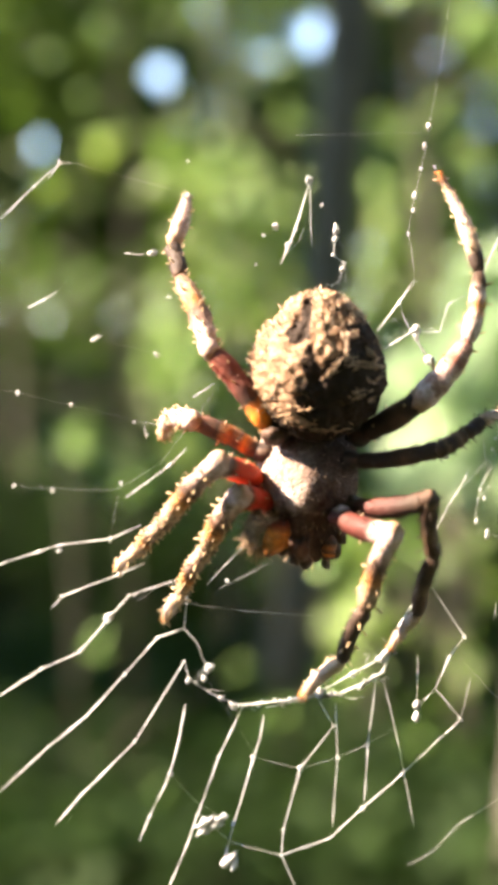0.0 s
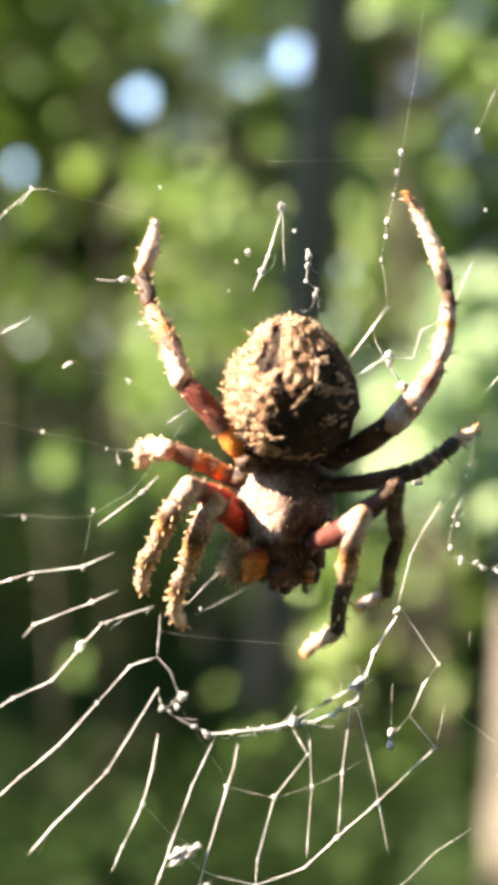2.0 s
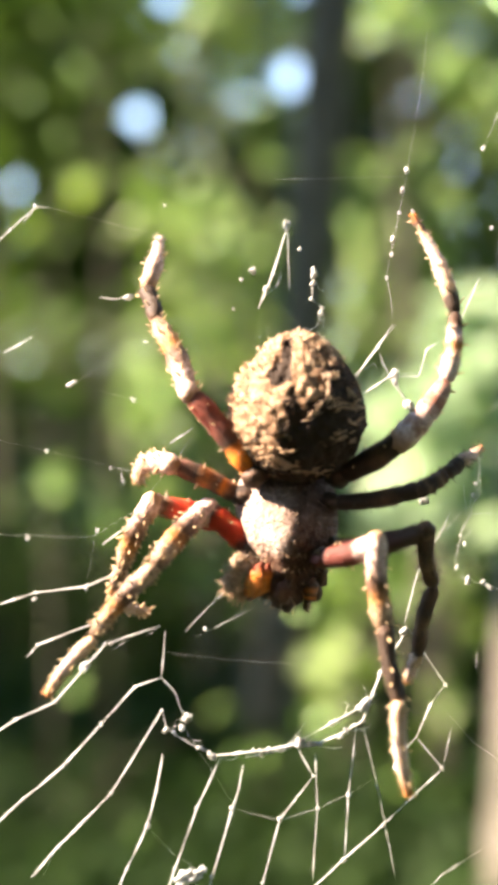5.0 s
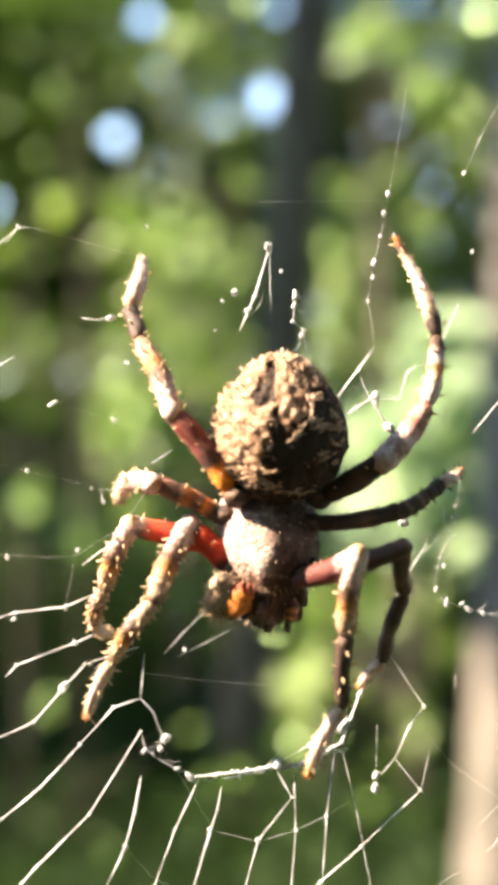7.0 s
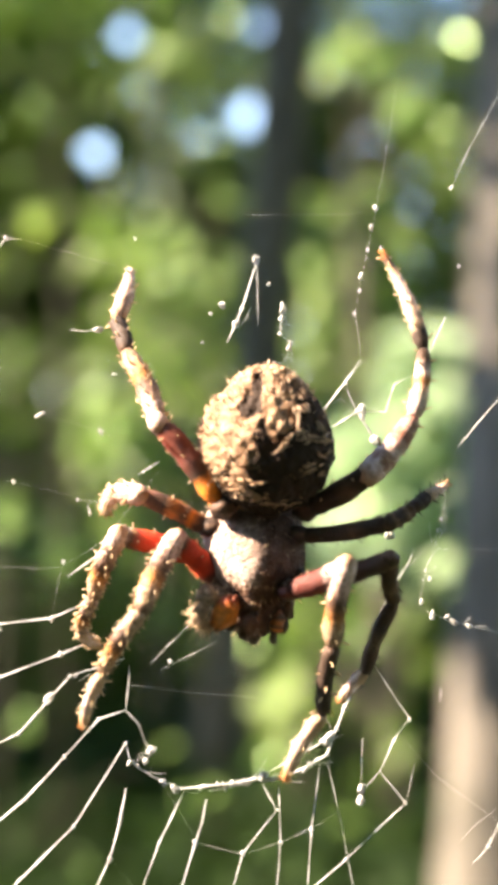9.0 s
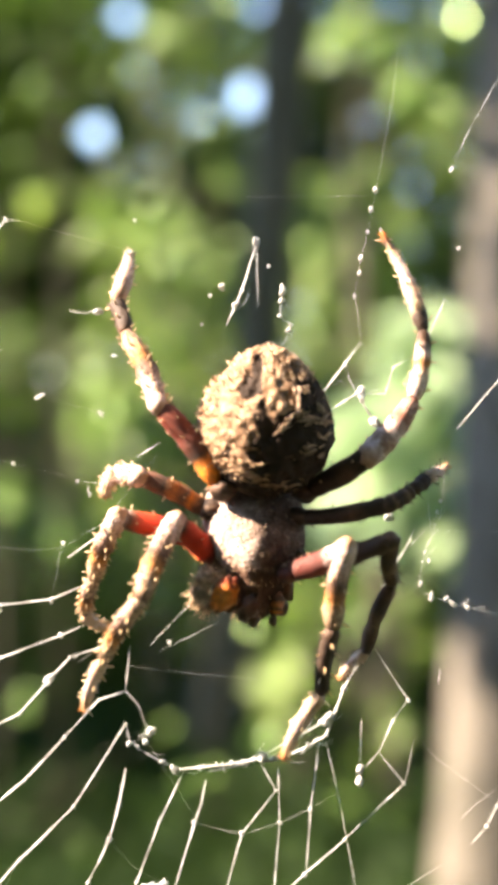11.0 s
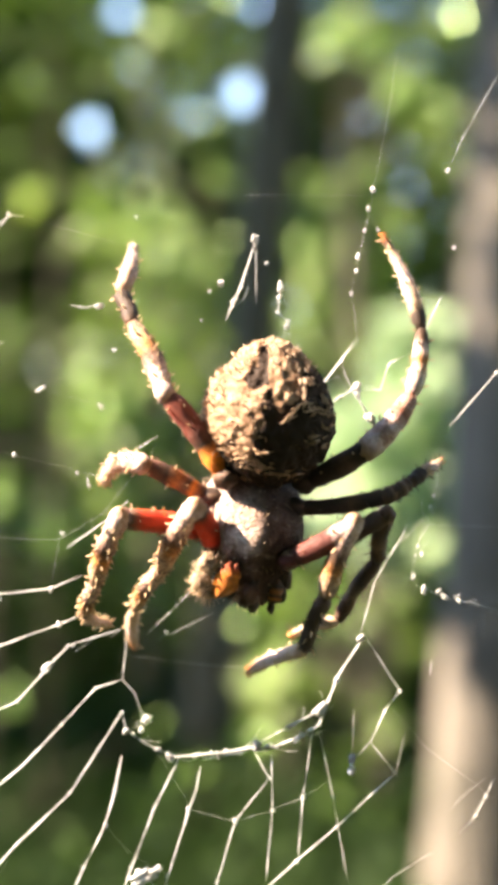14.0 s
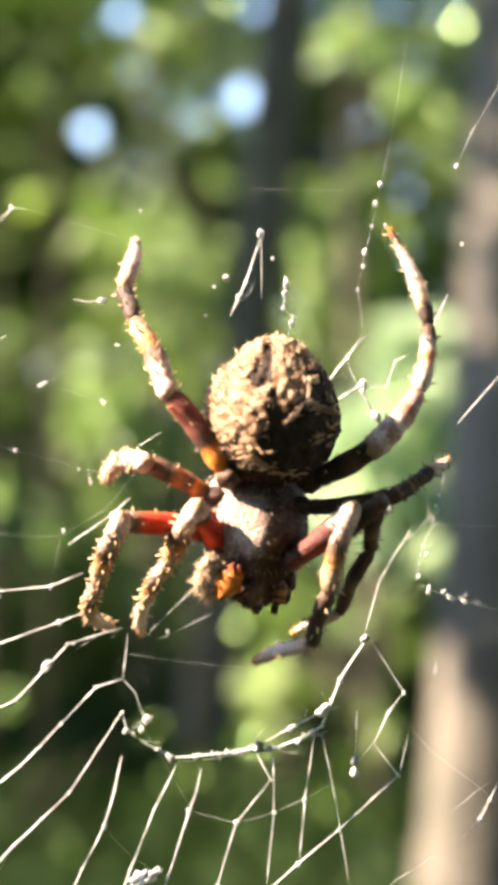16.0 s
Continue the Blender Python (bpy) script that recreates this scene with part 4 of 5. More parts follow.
def build_abdomen():
    centre, turn = mm(-1.08, -1.50, 4.14), Matrix.Rotation(radians(4), 3, "Y")
    nu, nv = 150, 112
    bm = bmesh.new()
    lay = bm.verts.layers.float.new("mark_and_shade")
    rows = []
    for i in range(1, nv):
        a = math.pi * i / nv
        row = []
        for j in range(nu):
            k = 2 * math.pi * j / nu
            d = Vector((math.sin(a) * math.cos(k), math.sin(a) * math.sin(k), math.cos(a)))
            s = 1 + 0.04 * noise.noise(d * 3) + 0.05 * noise.noise(d * 8) + 0.03 * noise.noise(d * 17)
            egg = 1 - 0.25 * max(0, d.z) ** 1.3 + 0.07 * max(0, -d.z)
            jag = 0.16 * noise.noise(d * 5 + Vector((7, 0, 0))) + 0.12 * noise.noise(d * 14)
            step = lambda q: max(0.0, min(1.0, 0.5 + 6 * q))
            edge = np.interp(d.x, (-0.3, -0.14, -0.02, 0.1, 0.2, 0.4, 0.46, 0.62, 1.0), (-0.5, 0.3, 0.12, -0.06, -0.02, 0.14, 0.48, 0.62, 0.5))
            # darkens the side turned from the sun: shade put into the colour
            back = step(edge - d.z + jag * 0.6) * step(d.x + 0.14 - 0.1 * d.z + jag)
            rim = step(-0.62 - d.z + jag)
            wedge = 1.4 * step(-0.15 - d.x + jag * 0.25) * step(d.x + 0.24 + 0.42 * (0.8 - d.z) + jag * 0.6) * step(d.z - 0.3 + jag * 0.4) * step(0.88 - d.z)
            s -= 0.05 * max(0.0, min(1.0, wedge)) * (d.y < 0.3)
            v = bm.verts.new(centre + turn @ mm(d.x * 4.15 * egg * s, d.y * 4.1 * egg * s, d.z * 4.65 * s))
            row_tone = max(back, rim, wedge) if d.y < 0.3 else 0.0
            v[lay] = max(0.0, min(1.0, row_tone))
            row.append(v)
        rows.append(row)
    top, end = bm.verts.new(centre + turn @ mm(0, 0, 4.75)), bm.verts.new(centre - turn @ mm(0, 0, 4.75))
    for j in range(nu):
        bm.faces.new((top, rows[0][j], rows[0][(j + 1) % nu]))
        bm.faces.new((end, rows[-1][(j + 1) % nu], rows[-1][j]))
        for r, s in zip(rows, rows[1:]):
            bm.faces.new((r[j], s[j], s[(j + 1) % nu], r[(j + 1) % nu]))
    ab = part("abdomen", bm, M_ABDOMEN, spider, "tan furry abdomen with a dark mark and painted shade on one side")
    rng = random.Random(11)
    in_wedge = lambda d: -0.3 - 0.42 * (0.8 - d.z) < d.x < -0.13 and 0.24 < d.z < 0.88
    fuzz = bmesh.new()
    for _ in range(3200):
        d = Vector((rng.gauss(0, 1), rng.gauss(0, 1), rng.gauss(0, 1))).normalized()
        if noise.noise(d * 6) < -0.05 or (d.y < 0 and in_wedge(d)) or (d.y < 0 and d.x > -0.1 and d.z < 0.5 and rng.random() < 0.93):
            continue
        egg = 1 - 0.25 * max(0, d.z) ** 1.3 + 0.07 * max(0, -d.z)
        p = centre + turn @ mm(d.x * 4.1 * egg, d.y * 4.05 * egg, d.z * 4.6)
        spike(fuzz, p, turn @ d + Vector((rng.gauss(0, 0.5), rng.gauss(0, 0.5), rng.gauss(0.5, 0.5))), 0.001 * rng.uniform(0.15, 0.45) * (1.35 if d.x < -0.6 else 1.0), 0.000055, 3)
    tuft = bmesh.new()
    # rows of pale hairs across the dark back: from, to, count
    for (xa, za), (xb, zb), count in (((0.44, 0.06), (0.94, 0.06), 8), ((0.5, 0.0), (0.9, 0.0), 5), ((0.7, -0.12), (0.88, -0.15), 3), ((0.14, -0.16), (0.42, 0.08), 6), ((0.43, 0.1), (0.45, 0.4), 5),
                                      ((0.48, -0.34), (0.84, -0.4), 6), ((0.62, -0.3), (0.72, -0.32), 2), ((0.5, 0.38), (0.66, 0.42), 3), ((0.72, 0.2), (0.82, 0.16), 3), ((-0.5, -0.56), (0.0, -0.6), 10), ((-0.4, -0.66), (0.0, -0.7), 9), ((-0.3, -0.76), (0.1, -0.8), 6), ((0.0, -0.85), (0.5, -0.8), 6)):
        for i in range(count):
            k = (i + rng.random()) / count
            x, z = xa + (xb - xa) * k + rng.gauss(0, 0.015), za + (zb - za) * k + rng.gauss(0, 0.02)
            if x * x + z * z > 0.95:
                continue
            d = Vector((x, -math.sqrt(1 - x * x - z * z), z))
            egg = 1 - 0.25 * max(0, d.z) ** 1.3 + 0.07 * max(0, -d.z)
            p = centre + turn @ mm(d.x * 4.3 * egg, d.y * 4.25 * egg, d.z * 4.78)
            way = Vector((xb - xa, 0, zb - za)).normalized() + Vector((0, 0, rng.gauss(0, 0.2)))
            flat = way.cross(d).normalized()
            along = d.cross(flat)
            for _ in range(3):
                q = p + along * rng.gauss(0, 0.00016) + flat * rng.gauss(0, 0.00006)
                spike(tuft, q, along * rng.choice((-1, 1)) + d * rng.uniform(0.1, 0.5) + flat * rng.gauss(0, 0.3), 0.001 * rng.uniform(0.35, 0.65), 0.00008, 4)
    # stiff scale-like tufts over the tan parts, leaning back and outwards
    scales = bmesh.new()
    for _ in range(620):
        d = Vector((rng.gauss(0, 1), rng.gauss(0, 1), rng.gauss(0, 1))).normalized()
        bare = d.x > 0.45 - 0.25 * d.z or d.z < -0.55 or (d.x > -0.05 and d.z < 0.15) or in_wedge(d)
        if noise.noise(d * 6 + Vector((3, 1, 0))) < (-0.1 if d.x < -0.7 else 0.08) or d.y > 0.35 or (bare and rng.random() < 0.94):
            continue
        egg = 1 - 0.25 * max(0, d.z) ** 1.3 + 0.07 * max(0, -d.z)
        p = centre + turn @ mm(d.x * 4.1 * egg, d.y * 4.05 * egg, d.z * 4.6)
        way = turn @ d * (1.0 if d.x < -0.75 else 0.25) + Vector((rng.gauss(-0.35, 0.35), rng.gauss(0, 0.25), rng.gauss(0.7, 0.4)))
        for _ in range(2):
            spike(scales, p + Vector((rng.gauss(0, 1), rng.gauss(0, 1), rng.gauss(0, 1))) * 0.00005, way + Vector((rng.gauss(0, 0.15), rng.gauss(0, 0.15), rng.gauss(0, 0.15))), 0.001 * rng.uniform(0.25, 0.5), 0.001 * rng.uniform(0.035, 0.075), 4)
    tagged(part("scale_tuft", scales, M_SCALES, ab, "stiff straw-coloured hair tufts"), kind="stuff")
    tagged(part("pale_tuft", tuft, M_SCALES, ab, "short pale hair tufts"), kind="stuff")
    tagged(part("fuzz", fuzz, M_FUZZ, ab, smooth=False), kind="stuff")
    return ab


build_abdomen()


def build_head():
    """Carapace, jaws and palps."""
    bm = bmesh.new()
    rings = []
    for x, z, wide, deep, lift in ((-1.74, 0.31, 2.34, 1.32, -1.50),
                                   (-1.88, -0.38, 2.93, 1.83, -1.25),
                                   (-1.96, -1.28, 3.22, 2.19, -0.70),
                                   (-1.85, -2.35, 3.22, 2.41, 0.10),
                                   (-1.67, -3.40, 3.07, 2.41, 0.75),
                                   (-1.60, -4.47, 2.78, 2.27, 0.80),
                                   (-1.64, -5.33, 2.41, 1.80, 0.65),
                                   (-1.74, -6.27, 2.05, 1.50, 0.50),
                                   (-1.82, -7.06, 1.83, 1.30, 0.45),
                                   (-1.92, -7.68, 1.46, 1.05, 0.45),
                                   (-2.03, -8.08, 0.88, 0.65, 0.50),
                                   (-2.10, -8.25, 0.22, 0.18, 0.60)):
        ring = []
        for k in range(32):
            a = 2 * math.pi * k / 32
            front = math.sin(a) < 0
            p = Vector((x + wide * math.copysign(abs(math.cos(a)) ** (1.3 if front else 0.9), math.cos(a)), -lift + deep * math.copysign(abs(math.sin(a)) ** (1.55 if front else 0.9), math.sin(a)) * (1.3 if front else 1.0), z))
            p *= 1 + 0.03 * noise.noise(p * 0.9) + 0.015 * noise.noise(p * 2.3)
            ring.append(bm.verts.new(p * 0.001))
        rings.append(ring)
    for r, s in zip(rings, rings[1:]):
        for k in range(32):
            bm.faces.new((r[k], r[(k + 1) % 32], s[(k + 1) % 32], s[k]))
    bm.faces.new(rings[0])
    bm.faces.new(rings[-1][::-1])
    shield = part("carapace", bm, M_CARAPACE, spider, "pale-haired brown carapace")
    rng, hair = random.Random(17), bmesh.new()
    for poly in shield.data.polygons:
        for _ in range(2):
            if poly.normal.y < 0.4 and rng.random() < (1.0 if poly.center.z > -0.006 else 0.55):
                d = poly.normal + Vector((rng.gauss(0, 0.4), rng.gauss(0, 0.4), rng.gauss(-0.9, 0.4)))
                spike(hair, Vector(poly.center) + mm(rng.gauss(0, 0.15), 0, rng.gauss(0, 0.2)), d, 0.001 * rng.uniform(0.15, 0.45), 0.00003, 3)
    tagged(part("fuzz", hair, M_FUZZ, shield, smooth=False), kind="stuff")
    for x, z in ((-3.6, -6.5), (-2.18, -7.35)):
        bm = bmesh.new()
        blob(bm, mm(x, -2.6 if x < -3 else -2.2, z), [0.00075 if x < -3 else 0.0006, 0.0008, 0.0011 if x < -3 else 0.0009], Matrix.Rotation(radians(25), 3, "Y"), 0.5, (18, 14), x)
        jaw = part("jaw", bm, M_CHELICERA if x < -3 else M_JAW_SHADED, spider, "glossy orange jaw" if x < -3 else "glossy jaw darkened by painted shade")
        bm = bmesh.new()
        blob(bm, mm(x + 0.3, -1.4, z - 0.75), [0.0004, 0.0004, 0.0005], None, 0.3, (12, 8), x)
        part("fang", bm, M_FEMUR_DARK, jaw)
    for side, stops in ((-1, [(-3.62, -1.20, -5.22), (-4.80, -2.70, -5.50), (-5.30, -2.50, -6.62), (-4.55, -1.90, -7.39)]), (1, [(0.29, -0.20, -5.24), (0.20, -0.60, -6.37), (-0.09, -0.80, -7.28), (-0.66, -0.50, -8.25)])):
        bm = bmesh.new()
        for i, s in enumerate(stops):
            g = (0.0005, 0.00062, 0.0005, 0.0003)[i] * (1.0 if side < 0 else 0.8)
            blob(bm, mm(*s), [g, g * 0.9, g * (1.1 if side < 0 else 1.6)], None, 0.4, (14, 10), i + side * 3.0)
        palp = part("palp", bm, M_PALP if side < 0 else M_FEMUR_DARK, spider, "hairy cream feeler beside the jaws" if side < 0 else "")
        rng, hair = random.Random(side + 5), bmesh.new()
        for _ in range(520 if side < 0 else 60):
            k = rng.uniform(0.0, 2.99)
            p = mm(*stops[int(k)]).lerp(mm(*stops[int(k) + 1]), k % 1)
            d = Vector((rng.gauss(0, 1), rng.gauss(0, 1), rng.gauss(-0.4, 1))).normalized()
            spike(hair, p + d * 0.0004, d, 0.001 * rng.uniform(0.3, 0.95) * (1 if side < 0 else 0.5), 0.000035, 4)
        tagged(part("palp_hair", hair, M_FUZZ if side < 0 else M_BRISTLE, palp), kind="stuff")
        if side > 0:
            bm = bmesh.new()
            blob(bm, mm(*stops[2]) + mm(-0.35, -0.4, 0.1), [0.0005, 0.0005, 0.0008], None, 0.4, (12, 10), 2.0)
            part("palp_tip", bm, M_FEMUR_BANDED, palp, "tan tip of the feeler")


build_head()


def spine_mesh(width, mat, bend, blunt):
    """A leg spine one millimetre long, leaning a little."""
    bm = bmesh.new()
    tube(bm, [mm(bend * k * k, 0, k) for k in (0, 0.3, 0.7, 1.0)], [0.001 * width * w for w in (0.6, 1.0, 0.9, blunt)], 6)
    ob = part("spine", bm, mat)
    me = ob.data
    bpy.data.objects.remove(ob)
    return me


PEGS = [spine_mesh(w, M_SPINE, b, 0.3) for w, b in ((0.13, 0.1), (0.16, -0.15), (0.11, 0.2))]
BRISTLES = [spine_mesh(w, M_BRISTLE, b, 0.1) for w, b in ((0.045, 0.15), (0.055, -0.1))]


def segment(name, length, radii, mat, parent, spines=0, seed=0, spine_len=0.46, dark=False):
    """A leg segment along +z from its joint: a tapered, slightly bowed and lumpy limb with spines."""
    bm = bmesh.new()
    n = 18
    pts, rr = [], []
    for i in range(n + 1):
        k = i / n
        f = k * (len(radii) - 1)
        a = min(int(f), len(radii) - 2)
        r = radii[a] + (radii[a + 1] - radii[a]) * (f - a)
        end = min(1.0, 0.62 + 4 * min(k, 1 - k))
        pts.append(Vector((0.04 * length * math.sin(k * math.pi), 0, k * length)) * 0.001)
        rr.append(0.001 * r * end * (1 + 0.2 * noise.noise(Vector((k * 6, seed, 1)))))
    tube(bm, pts, rr, 14)
    rng = random.Random(seed)
    for _ in range(int(70 * length)):
        k = rng.randrange(n)
        q = rng.uniform(0, 2 * math.pi)
        d = Vector((math.cos(q), math.sin(q), 0))
        spike(bm, pts[k].lerp(pts[k + 1], rng.random()) + d * rr[k] * 0.93, d + Vector((0, 0, rng.uniform(0.2, 1.2))), 0.001 * rng.uniform(0.12, 0.36), 0.000025, 3)
    ob = part(name, bm, mat, parent)
    for i in range(spines):
        k = (i + rng.random()) / spines * 0.94 + 0.03
        f = k * (len(radii) - 1)
        a = min(int(f), len(radii) - 2)
        r = radii[a] + (radii[a + 1] - radii[a]) * (f - a)
        q = 2.4 * i + rng.uniform(-0.4, 0.4)
        d = Vector((math.cos(q), math.sin(q), 0))
        sp = new("spine", rng.choice(BRISTLES if dark else PEGS))
        sp.parent = ob
        g = spine_len * rng.uniform(0.7, 1.25) * (1.25 if dark else 1.0)
        sp.matrix_basis = aim(Vector((d.x * r * 0.8 + 0.04 * length * math.sin(k * math.pi), d.y * r * 0.8, k * length)) * 0.001, d + Vector((0, 0, rng.uniform(0.15, 0.9)))) @ Matrix.Diagonal((g, g, g, 1))
    return ob


def aim(place, way):
    """A pose at place whose +z runs along way."""
    z = Vector(way).normalized()
    x = Vector((0, 1, 0)).cross(z)
    x = x.normalized() if x.length > 1e-4 else Vector((1, 0, 0))
    return Matrix.Translation(place) @ Matrix((x, z.cross(x), z)).transposed().to_4x4()


def leg(joints, mats, radii, spines, seed, dark=False, spine_len=0.46):
    """A leg at rest through its joints (millimetres): femur, tibia with its knee, metatarsus, tarsus."""
    out = []
    for i, name in enumerate(("femur", "tibia", "metatarsus", "tarsus")):
        a, b = mm(*joints[i]), mm(*joints[i + 1])
        ob = segment(name, (b - a).length * 1000, [r * 1.06 for r in radii[i]], mats[i], spider, spines[i], seed * 10 + i, spine_len, dark)
        ob.matrix_basis = aim(a, b - a)
        if name == "tibia":
            bm = bmesh.new()
            blob(bm, (0, 0, 0.0001), [0.001 * radii[1][0] * 1.12] * 2 + [0.001 * radii[1][0] * 1.5], None, 0.25, (14, 10), seed)
            part("knee", bm, M_TIBIA_DARK if dark else M_KNEE, ob)
        out.append(ob)
    return out


# right legs take darker colours than their left twins: shade painted in
RED_LEG = (M_FEMUR_RED, M_TIBIA, M_META, M_TARSUS)
MAROON_LEG = (M_FEMUR_MAROON, M_TIBIA, M_META_DARK, M_TARSUS)
SHADED_LEG = (M_FEMUR_SHADED, M_TIBIA_DARK, M_TIBIA_DARK, M_TARSUS)
for x, y, z, mat in ((-3.74, -1.90, -0.13, M_FEMUR_DARK), (-4.53, -0.30, -1.37, M_FEMUR_DARK), (-4.06, -0.40, -3.60, M_FEMUR_DARK), (-3.90, -0.80, -4.66, M_FEMUR_DARK), (1.37, -0.30, -0.25, M_FEMUR_DARK), (0.90, -0.30, -1.87, M_FEMUR_DARK), (0.86, -1.20, -4.51, M_FEMUR_DARK), (0.30, -2.00, -5.18, M_FEMUR_MAROON)):
    bm = bmesh.new()
    blob(bm, mm(x, y, z), [0.00085, 0.0008 if y > -1.5 else 0.0016, 0.0007], None, 0.3, (14, 10), x)
    part("coxa", bm, mat, spider)
# hind pair and third pair rest on the silk
leg([(-4.15, -2.60, 0.24), (-7.72, -2.60, 5.12), (-9.94, 0.00, 9.79), (-10.76, 2.00, 11.97), (-9.98, 4.00, 15.62)], (M_FEMUR_ORANGE, M_TIBIA, M_META_DARK, M_KNEE), ((0.55, 0.68, 0.62), (0.6, 0.62, 0.52), (0.48, 0.5), (0.5, 0.52, 0.2)), (14, 48, 10, 9), 1)
leg([(1.61, -0.50, -0.10), (5.47, -2.00, 2.18), (8.17, -1.00, 5.59), (8.89, 0.00, 9.98), (6.36, 1.50, 16.42)], (M_FEMUR_DARK, M_TIBIA_HIND, M_HIND_META, M_HIND_TARSUS), ((0.6, 0.72, 0.6), (0.75, 0.72, 0.5), (0.55, 0.5, 0.4), (0.5, 0.45, 0.3, 0.15)), (10, 14, 10, 18), 2)
leg([(-4.89, -0.30, -1.37), (-9.09, -0.80, 0.70), (-10.45, 0.00, 0.83), (-11.11, 1.80, 0.43), (-11.53, 4.00, -0.48)], (M_FEMUR_BANDED, M_KNEE, M_KNEE, M_TARSUS), ((0.5, 0.6, 0.5), (0.6, 0.6), (0.55, 0.45), (0.4, 0.3)), (9, 25, 18, 14), 3)
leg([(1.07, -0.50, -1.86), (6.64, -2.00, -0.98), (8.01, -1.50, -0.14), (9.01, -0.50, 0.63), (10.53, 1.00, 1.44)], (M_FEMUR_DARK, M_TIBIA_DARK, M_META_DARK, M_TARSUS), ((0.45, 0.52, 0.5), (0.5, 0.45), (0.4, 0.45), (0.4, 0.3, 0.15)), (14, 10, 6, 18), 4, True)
leg_left_second = leg([(-4.44, 0.70, -3.78), (-10.55, 0.27, -2.10), (-12.41, 2.63, -6.58), (-13.24, 4.52, -9.02), (-11.21, 5.96, -9.76)], RED_LEG, ((0.5, 0.72, 0.6), (0.62, 0.6, 0.5), (0.45, 0.42), (0.4, 0.22)), (9, 44, 28, 18), 5)
leg_left_front = leg([(-4.16, -0.70, -4.67), (-6.42, -2.57, -2.41), (-8.63, -0.12, -7.42), (-10.48, 4.04, -10.85), (-10.19, 7.78, -13.68)], RED_LEG, ((0.6, 0.72, 0.65), (0.66, 0.66, 0.55), (0.55, 0.5, 0.42), (0.42, 0.36, 0.2)), (5, 44, 38, 18), 6)
leg_right_second = leg([(1.00, -1.40, -4.68), (6.69, -3.11, -3.31), (7.02, 0.53, -6.11), (4.82, 0.10, -10.58), (3.07, 2.48, -12.27)], SHADED_LEG, ((0.5, 0.6, 0.55), (0.52, 0.48, 0.45), (0.45, 0.42), (0.4, 0.2)), (18, 25, 25, 14), 7, True)
leg_right_front = leg([(0.16, -2.50, -5.18), (3.81, -5.64, -3.83), (2.75, -4.62, -8.71), (1.60, -2.30, -12.75), (-1.35, 2.09, -15.98)], MAROON_LEG, ((0.55, 0.7, 0.62), (0.62, 0.58, 0.62), (0.5, 0.45, 0.42), (0.46, 0.4, 0.28)), (10, 18, 14, 18), 8)



# ---- movement ----
def bearing(az, el):
    a, e = radians(az), radians(el)
    return Vector((math.cos(e) * math.cos(a), -math.sin(e), math.cos(e) * math.sin(a)))


def stride(limb, base, lengths, rows):
    """Key a leg: rows of seconds and, for each segment, its turn in the plane of the web and its lift towards the viewer."""
    runs = [[] for _ in limb]
    for t, *angles in rows:
        p = mm(*base)
        for i in range(4):
            d = bearing(angles[2 * i], angles[2 * i + 1])
            runs[i].append((t, aim(p, d)))
            p = p + d * lengths[i] * 0.001
    for ob, run in zip(limb, runs):
        walk(ob, run)


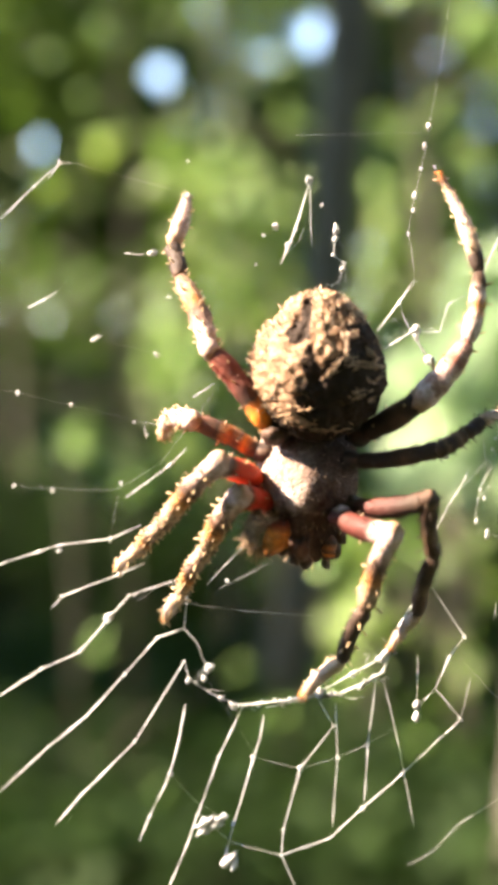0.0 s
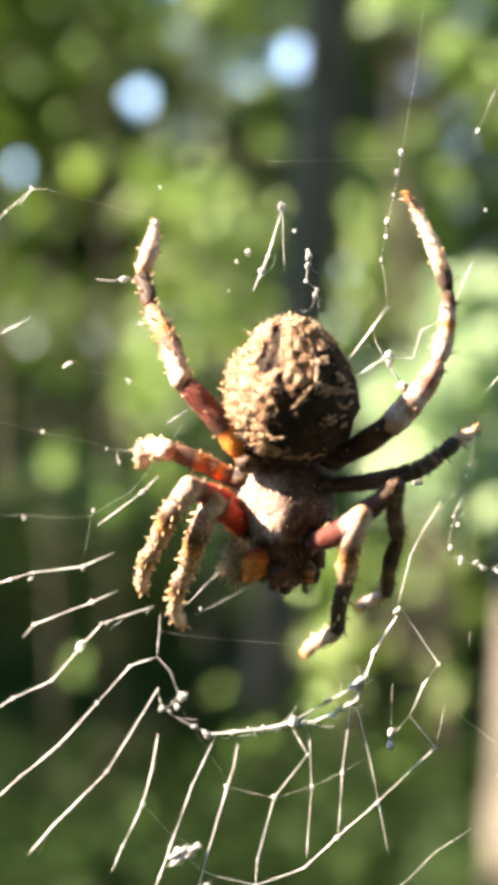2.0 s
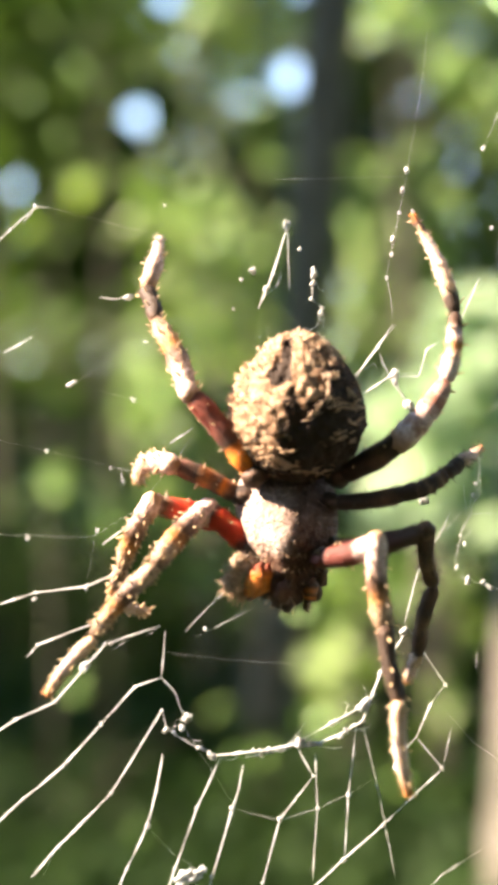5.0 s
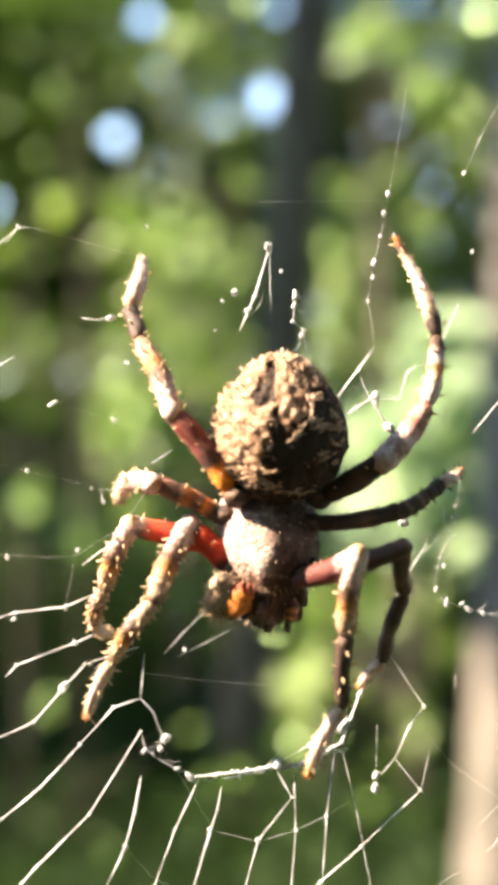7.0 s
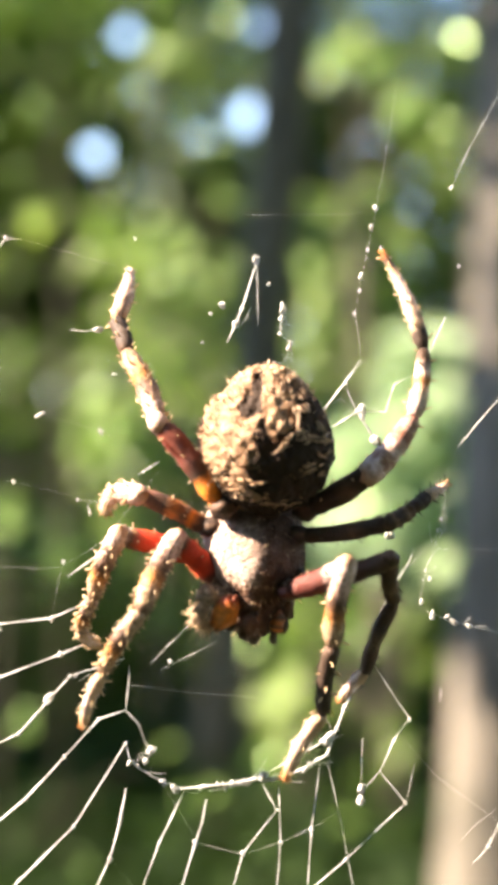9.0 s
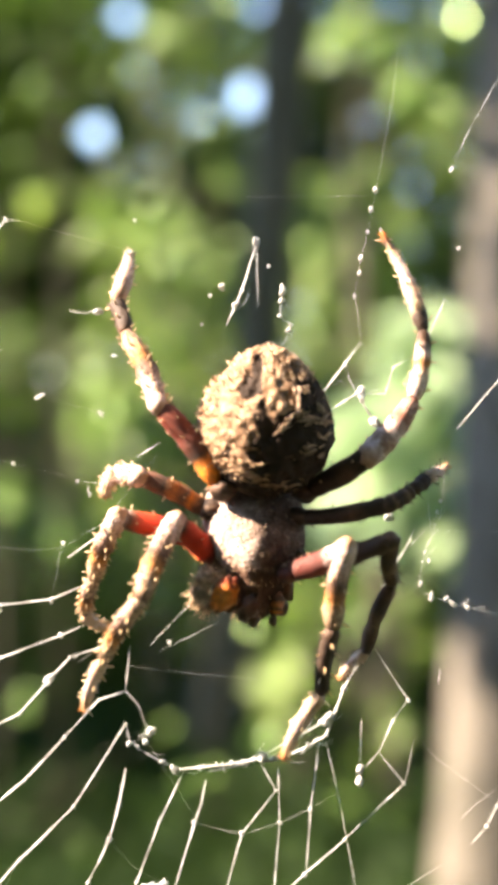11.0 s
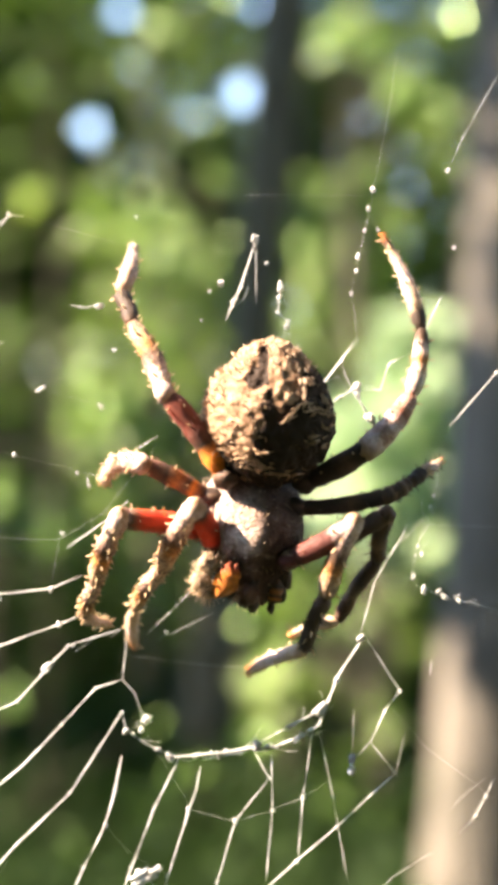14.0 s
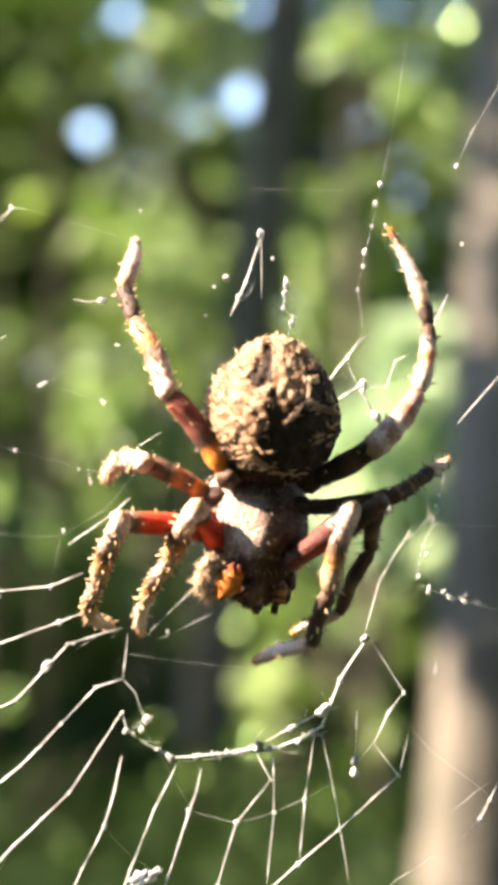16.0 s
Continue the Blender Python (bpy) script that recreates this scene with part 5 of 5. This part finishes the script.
def motions():
    # the web starts as the spider plucks it
    still, pulled = pose(0, 0, 0), pose(-0.00022, 0, 0.0005)
    walk(web, [(0, still), (2.3, still), (2.4, still), (2.5, pulled), (2.6, pulled), (2.68, pulled), (2.8, still), (2.9, still), (16, still)])
    walk(spider, [
        (0, pose(0.00190, -0.00520, 1.49714, -0.79, 0.71, -3.05)),
        (0.5, pose(0.00196, -0.00460, 1.49741, 0.60, -0.86, -4.66)),
        (1, pose(0.00204, -0.00480, 1.49736, 1.11, -1.10, -4.76)),
        (1.5, pose(0.00211, -0.00500, 1.49731, 1.63, -1.34, -4.87)),
        (2, pose(0.00204, -0.00480, 1.49729, 1.29, -1.11, -4.32)),
        (2.4, pose(0.00204, -0.00480, 1.49729, 1.29, -1.11, -4.32)),
        (2.5, pose(0.00109, -0.00408, 1.49708, -3.61, -0.79, -9.17)),
        (3, pose(0.00166, -0.00368, 1.49718, -0.59, 0.23, -1.21)),
        (3.5, pose(0.00182, -0.00431, 1.49728, -0.86, 0.06, -1.47)),
        (6, pose(0.00197, -0.00452, 1.49742, -1.13, 0.33, 0.14)),
        (6.5, pose(0.00193, -0.00484, 1.49745, -1.94, 0.33, 0.01)),
        (7, pose(0.00198, -0.00436, 1.49744, -0.99, 0.40, 0.28)),
        (7.5, pose(0.00186, -0.00478, 1.49746, -1.41, 0.48, -0.12)),
        (8, pose(0.00191, -0.00486, 1.49743, -1.64, 0.31, -0.04)),
        (8.5, pose(0.00194, -0.00473, 1.49745, -1.85, 0.57, 0.20)),
        (9, pose(0.00194, -0.00445, 1.49743, -1.13, 0.35, -0.10)),
        (11.5, pose(0.00195, -0.00475, 1.49743, -1.66, 0.34, 0.07)),
        (12, pose(0.00199, -0.00451, 1.49739, -0.51, 0.11, -0.14)),
        (12.5, pose(0.00214, -0.00400, 1.49742, 0.00, -0.00, 0.00)),
        (13, pose(0.00215, -0.00417, 1.49740, -0.37, 0.06, 0.11)),
        (13.5, pose(0.00213, -0.00429, 1.49737, -0.08, -0.06, -0.04)),
        (14, pose(0.00217, -0.00431, 1.49759, -2.98, 1.07, 3.14)),
        (14.5, pose(0.00221, -0.00435, 1.49752, -1.87, 0.84, 2.77)),
        (15, pose(0.00228, -0.00436, 1.49757, -2.44, 0.87, 3.25)),
        (15.5, pose(0.00215, -0.00498, 1.49762, -2.92, 1.06, 2.56)),
        (16, pose(0.00216, -0.00475, 1.49752, -2.12, 0.61, 2.47)),
    ])
    stride(leg_left_second, (-4.44, 0.70, -3.78), (6.35, 5.4, 3.2, 2.6), [
        (0, 143, 60, -132, -9, -138, -42, -141, -32),
        (0.5, 145, 60, -123, -22, -127, -44, -115, -45),
        (1, 145, 54, -122, -20, -118, -49, -110, -51),
        (1.5, 139, 55, -124, -27, -123, -41, -110, -45),
        (2, 140, 56, -125, -30, -126, -49, -107, -47),
        (2.4, 140, 56, -125, -30, -126, -49, -107, -47),
        (2.5, 156, 51, -119, -38, -136, -41, -48, -75),
        (2.8, 158, 17, -120, -32, -102, -3, -8, -9),
        (3, 163, 17, -118, -34, -109, -33, -17, -5),
        (3.5, 162, 18, -121, -30, -101, -36, -17, -17),
        (6, 161, 12, -116, -29, -114, -42, -29, -33),
        (7, 164, 4, -115, -30, -112, -37, -41, -56),
        (8, 163, 13, -116, -40, -114, -31, -51, -56),
        (9, 162, 14, -115, -34, -115, -36, -46, -53),
        (11.5, 163, 11, -114, -35, -108, -40, -36, -44),
        (12.5, 165, 4, -113, -26, -109, -36, -20, -34),
        (14.5, 172, 20, -109, -33, -110, -48, -24, -49),
        (16, 173, 20, -110, -34, -109, -49, -26, -47),
    ])
    stride(leg_left_front, (-4.16, -0.70, -4.67), (3.7, 6.0, 5.7, 4.7), [
        (0, 154, 62, -125, -42, -123, -45, -128, -53),
        (0.5, 175, 63, -121, -46, -116, -56, -83, -60),
        (1, 144, 56, -120, -36, -115, -54, -95, -65),
        (1.5, 134, 43, -116, -35, -123, -54, -95, -62),
        (2, 131, 44, -117, -35, -121, -55, -96, -62),
        (2.4, 131, 44, -117, -35, -121, -55, -96, -62),
        (2.5, 218, 78, -106, 38, -123, 15, -123, 20),
        (2.7, 114, 70, -132, 26, -134, 25, -137, 32),
        (2.8, 129, 4, -185, 50, -176, 58, -169, 62),
        (2.9, 130, 3, -179, 50, -169, 58, -168, 54),
        (3, 137, 33, -149, 53, -155, 44, -155, 41),
        (3.5, 144, 20, -143, 52, -139, 17, -145, 15),
        (6, 134, 1, -121, 38, -128, -13, -120, -14),
        (7, 135, 1, -114, 35, -126, -32, -115, -26),
        (8, 134, 19, -115, 41, -124, -32, -114, -33),
        (9, 136, 16, -114, 42, -123, -33, -112, -33),
        (11.5, 137, 18, -112, 36, -123, -36, -112, -36),
        (12, 133, 18, -112, 32, -124, -42, -112, -38),
        (12.5, 135, 30, -114, -24, -118, -47, -84, -53),
        (13, 128, 36, -115, -34, -117, -53, -91, -54),
        (13.5, 127, 32, -113, -38, -123, -55, -91, -51),
        (14.5, 116, 41, -119, -45, -120, -54, -87, -59),
        (15.5, 118, 36, -115, -44, -123, -57, -87, -58),
        (16, 122, 39, -115, -50, -120, -55, -95, -61),
    ])
    stride(leg_right_second, (1.00, -1.40, -4.68), (6.1, 4.6, 5.0, 3.4), [
        (0, 8, 38, -85, -37, -104, -37, -125, -22),
        (0.5, 22, 37, -81, -39, -90, -32, -96, -37),
        (1, 33, 35, -87, -43, -98, -37, -149, -38),
        (1.5, 35, 32, -91, -39, -104, -36, -151, -43),
        (2, 34, 32, -90, -42, -103, -36, -150, -44),
        (2.4, 34, 32, -90, -42, -103, -36, -150, -44),
        (2.5, 13, 19, -87, -46, -107, -45, -163, -56),
        (2.7, 23, 26, -77, -36, -74, -23, -93, -44),
        (2.8, 12, 25, -79, -42, -86, 7, -92, 10),
        (3, 5, 20, -73, -39, -87, -24, -97, 10),
        (3.5, 7, 23, -74, -37, -88, -25, -89, -63),
        (6, 13, 18, -83, -43, -107, -21, -117, -41),
        (7, 15, 25, -83, -49, -106, -21, -124, -46),
        (8, 15, 21, -81, -52, -109, -14, -132, -41),
        (9, 15, 22, -80, -51, -111, -12, -126, -41),
        (11.5, 15, 22, -82, -52, -109, -19, -128, -44),
        (12.5, 13, 16, -83, -52, -116, 5, -136, -44),
        (13, 16, 15, -85, -53, -119, -17, -140, -48),
        (13.5, 20, 14, -88, -53, -120, -20, -163, 1),
        (14.5, 30, 19, -91, -47, -118, -25, -158, -2),
        (15.5, 38, 28, -90, -47, -112, -33, -149, -2),
        (16, 36, 27, -91, -49, -112, -27, -155, -2),
    ])
    stride(leg_right_front, (0.16, -2.50, -5.18), (5.0, 5.1, 4.8, 6.2), [
        (0, -14, 46, -109, -17, -113, -36, -131, -47),
        (0.5, 3, 44, -105, -34, -106, -32, -128, -51),
        (1, 15, 47, -104, -28, -102, -36, -138, -55),
        (1.5, 28, 47, -106, -33, -103, -39, -141, -54),
        (2, 29, 46, -105, -34, -103, -39, -139, -56),
        (2.4, 29, 46, -105, -34, -103, -39, -139, -56),
        (2.5, 6, 46, -79, 29, -79, -21, -80, 9),
        (2.7, 28, 44, -78, 4, -73, 6, -74, 11),
        (2.8, 49, 39, -65, 3, -62, 35, -50, 67),
        (2.9, 31, 44, -60, 27, -54, 27, -48, 62),
        (3, 17, 44, -71, 35, -64, 21, -58, 24),
        (3.5, 17, 48, -73, 28, -66, 26, -67, 14),
        (6, 17, 44, -94, -16, -90, -15, -102, -31),
        (7, 24, 44, -97, -20, -92, -19, -113, -32),
        (8, 25, 44, -95, -25, -95, -19, -115, -32),
        (9, 24, 41, -98, -20, -97, -23, -116, -34),
        (11.5, 23, 41, -98, -20, -99, -27, -116, -36),
        (12, 24, 39, -99, -12, -103, -28, -122, -42),
        (12.5, 20, 39, -102, -12, -106, -29, -132, -45),
        (13, 22, 35, -104, -27, -106, -39, -140, -44),
        (13.5, 25, 30, -108, -24, -107, -38, -146, -50),
        (14.5, 36, 24, -105, -18, -103, -44, -151, -51),
        (15.5, 40, 16, -108, 0, -102, -42, -148, -56),
        (16, 42, 26, -102, -10, -101, -43, -155, -53),
    ])


motions()
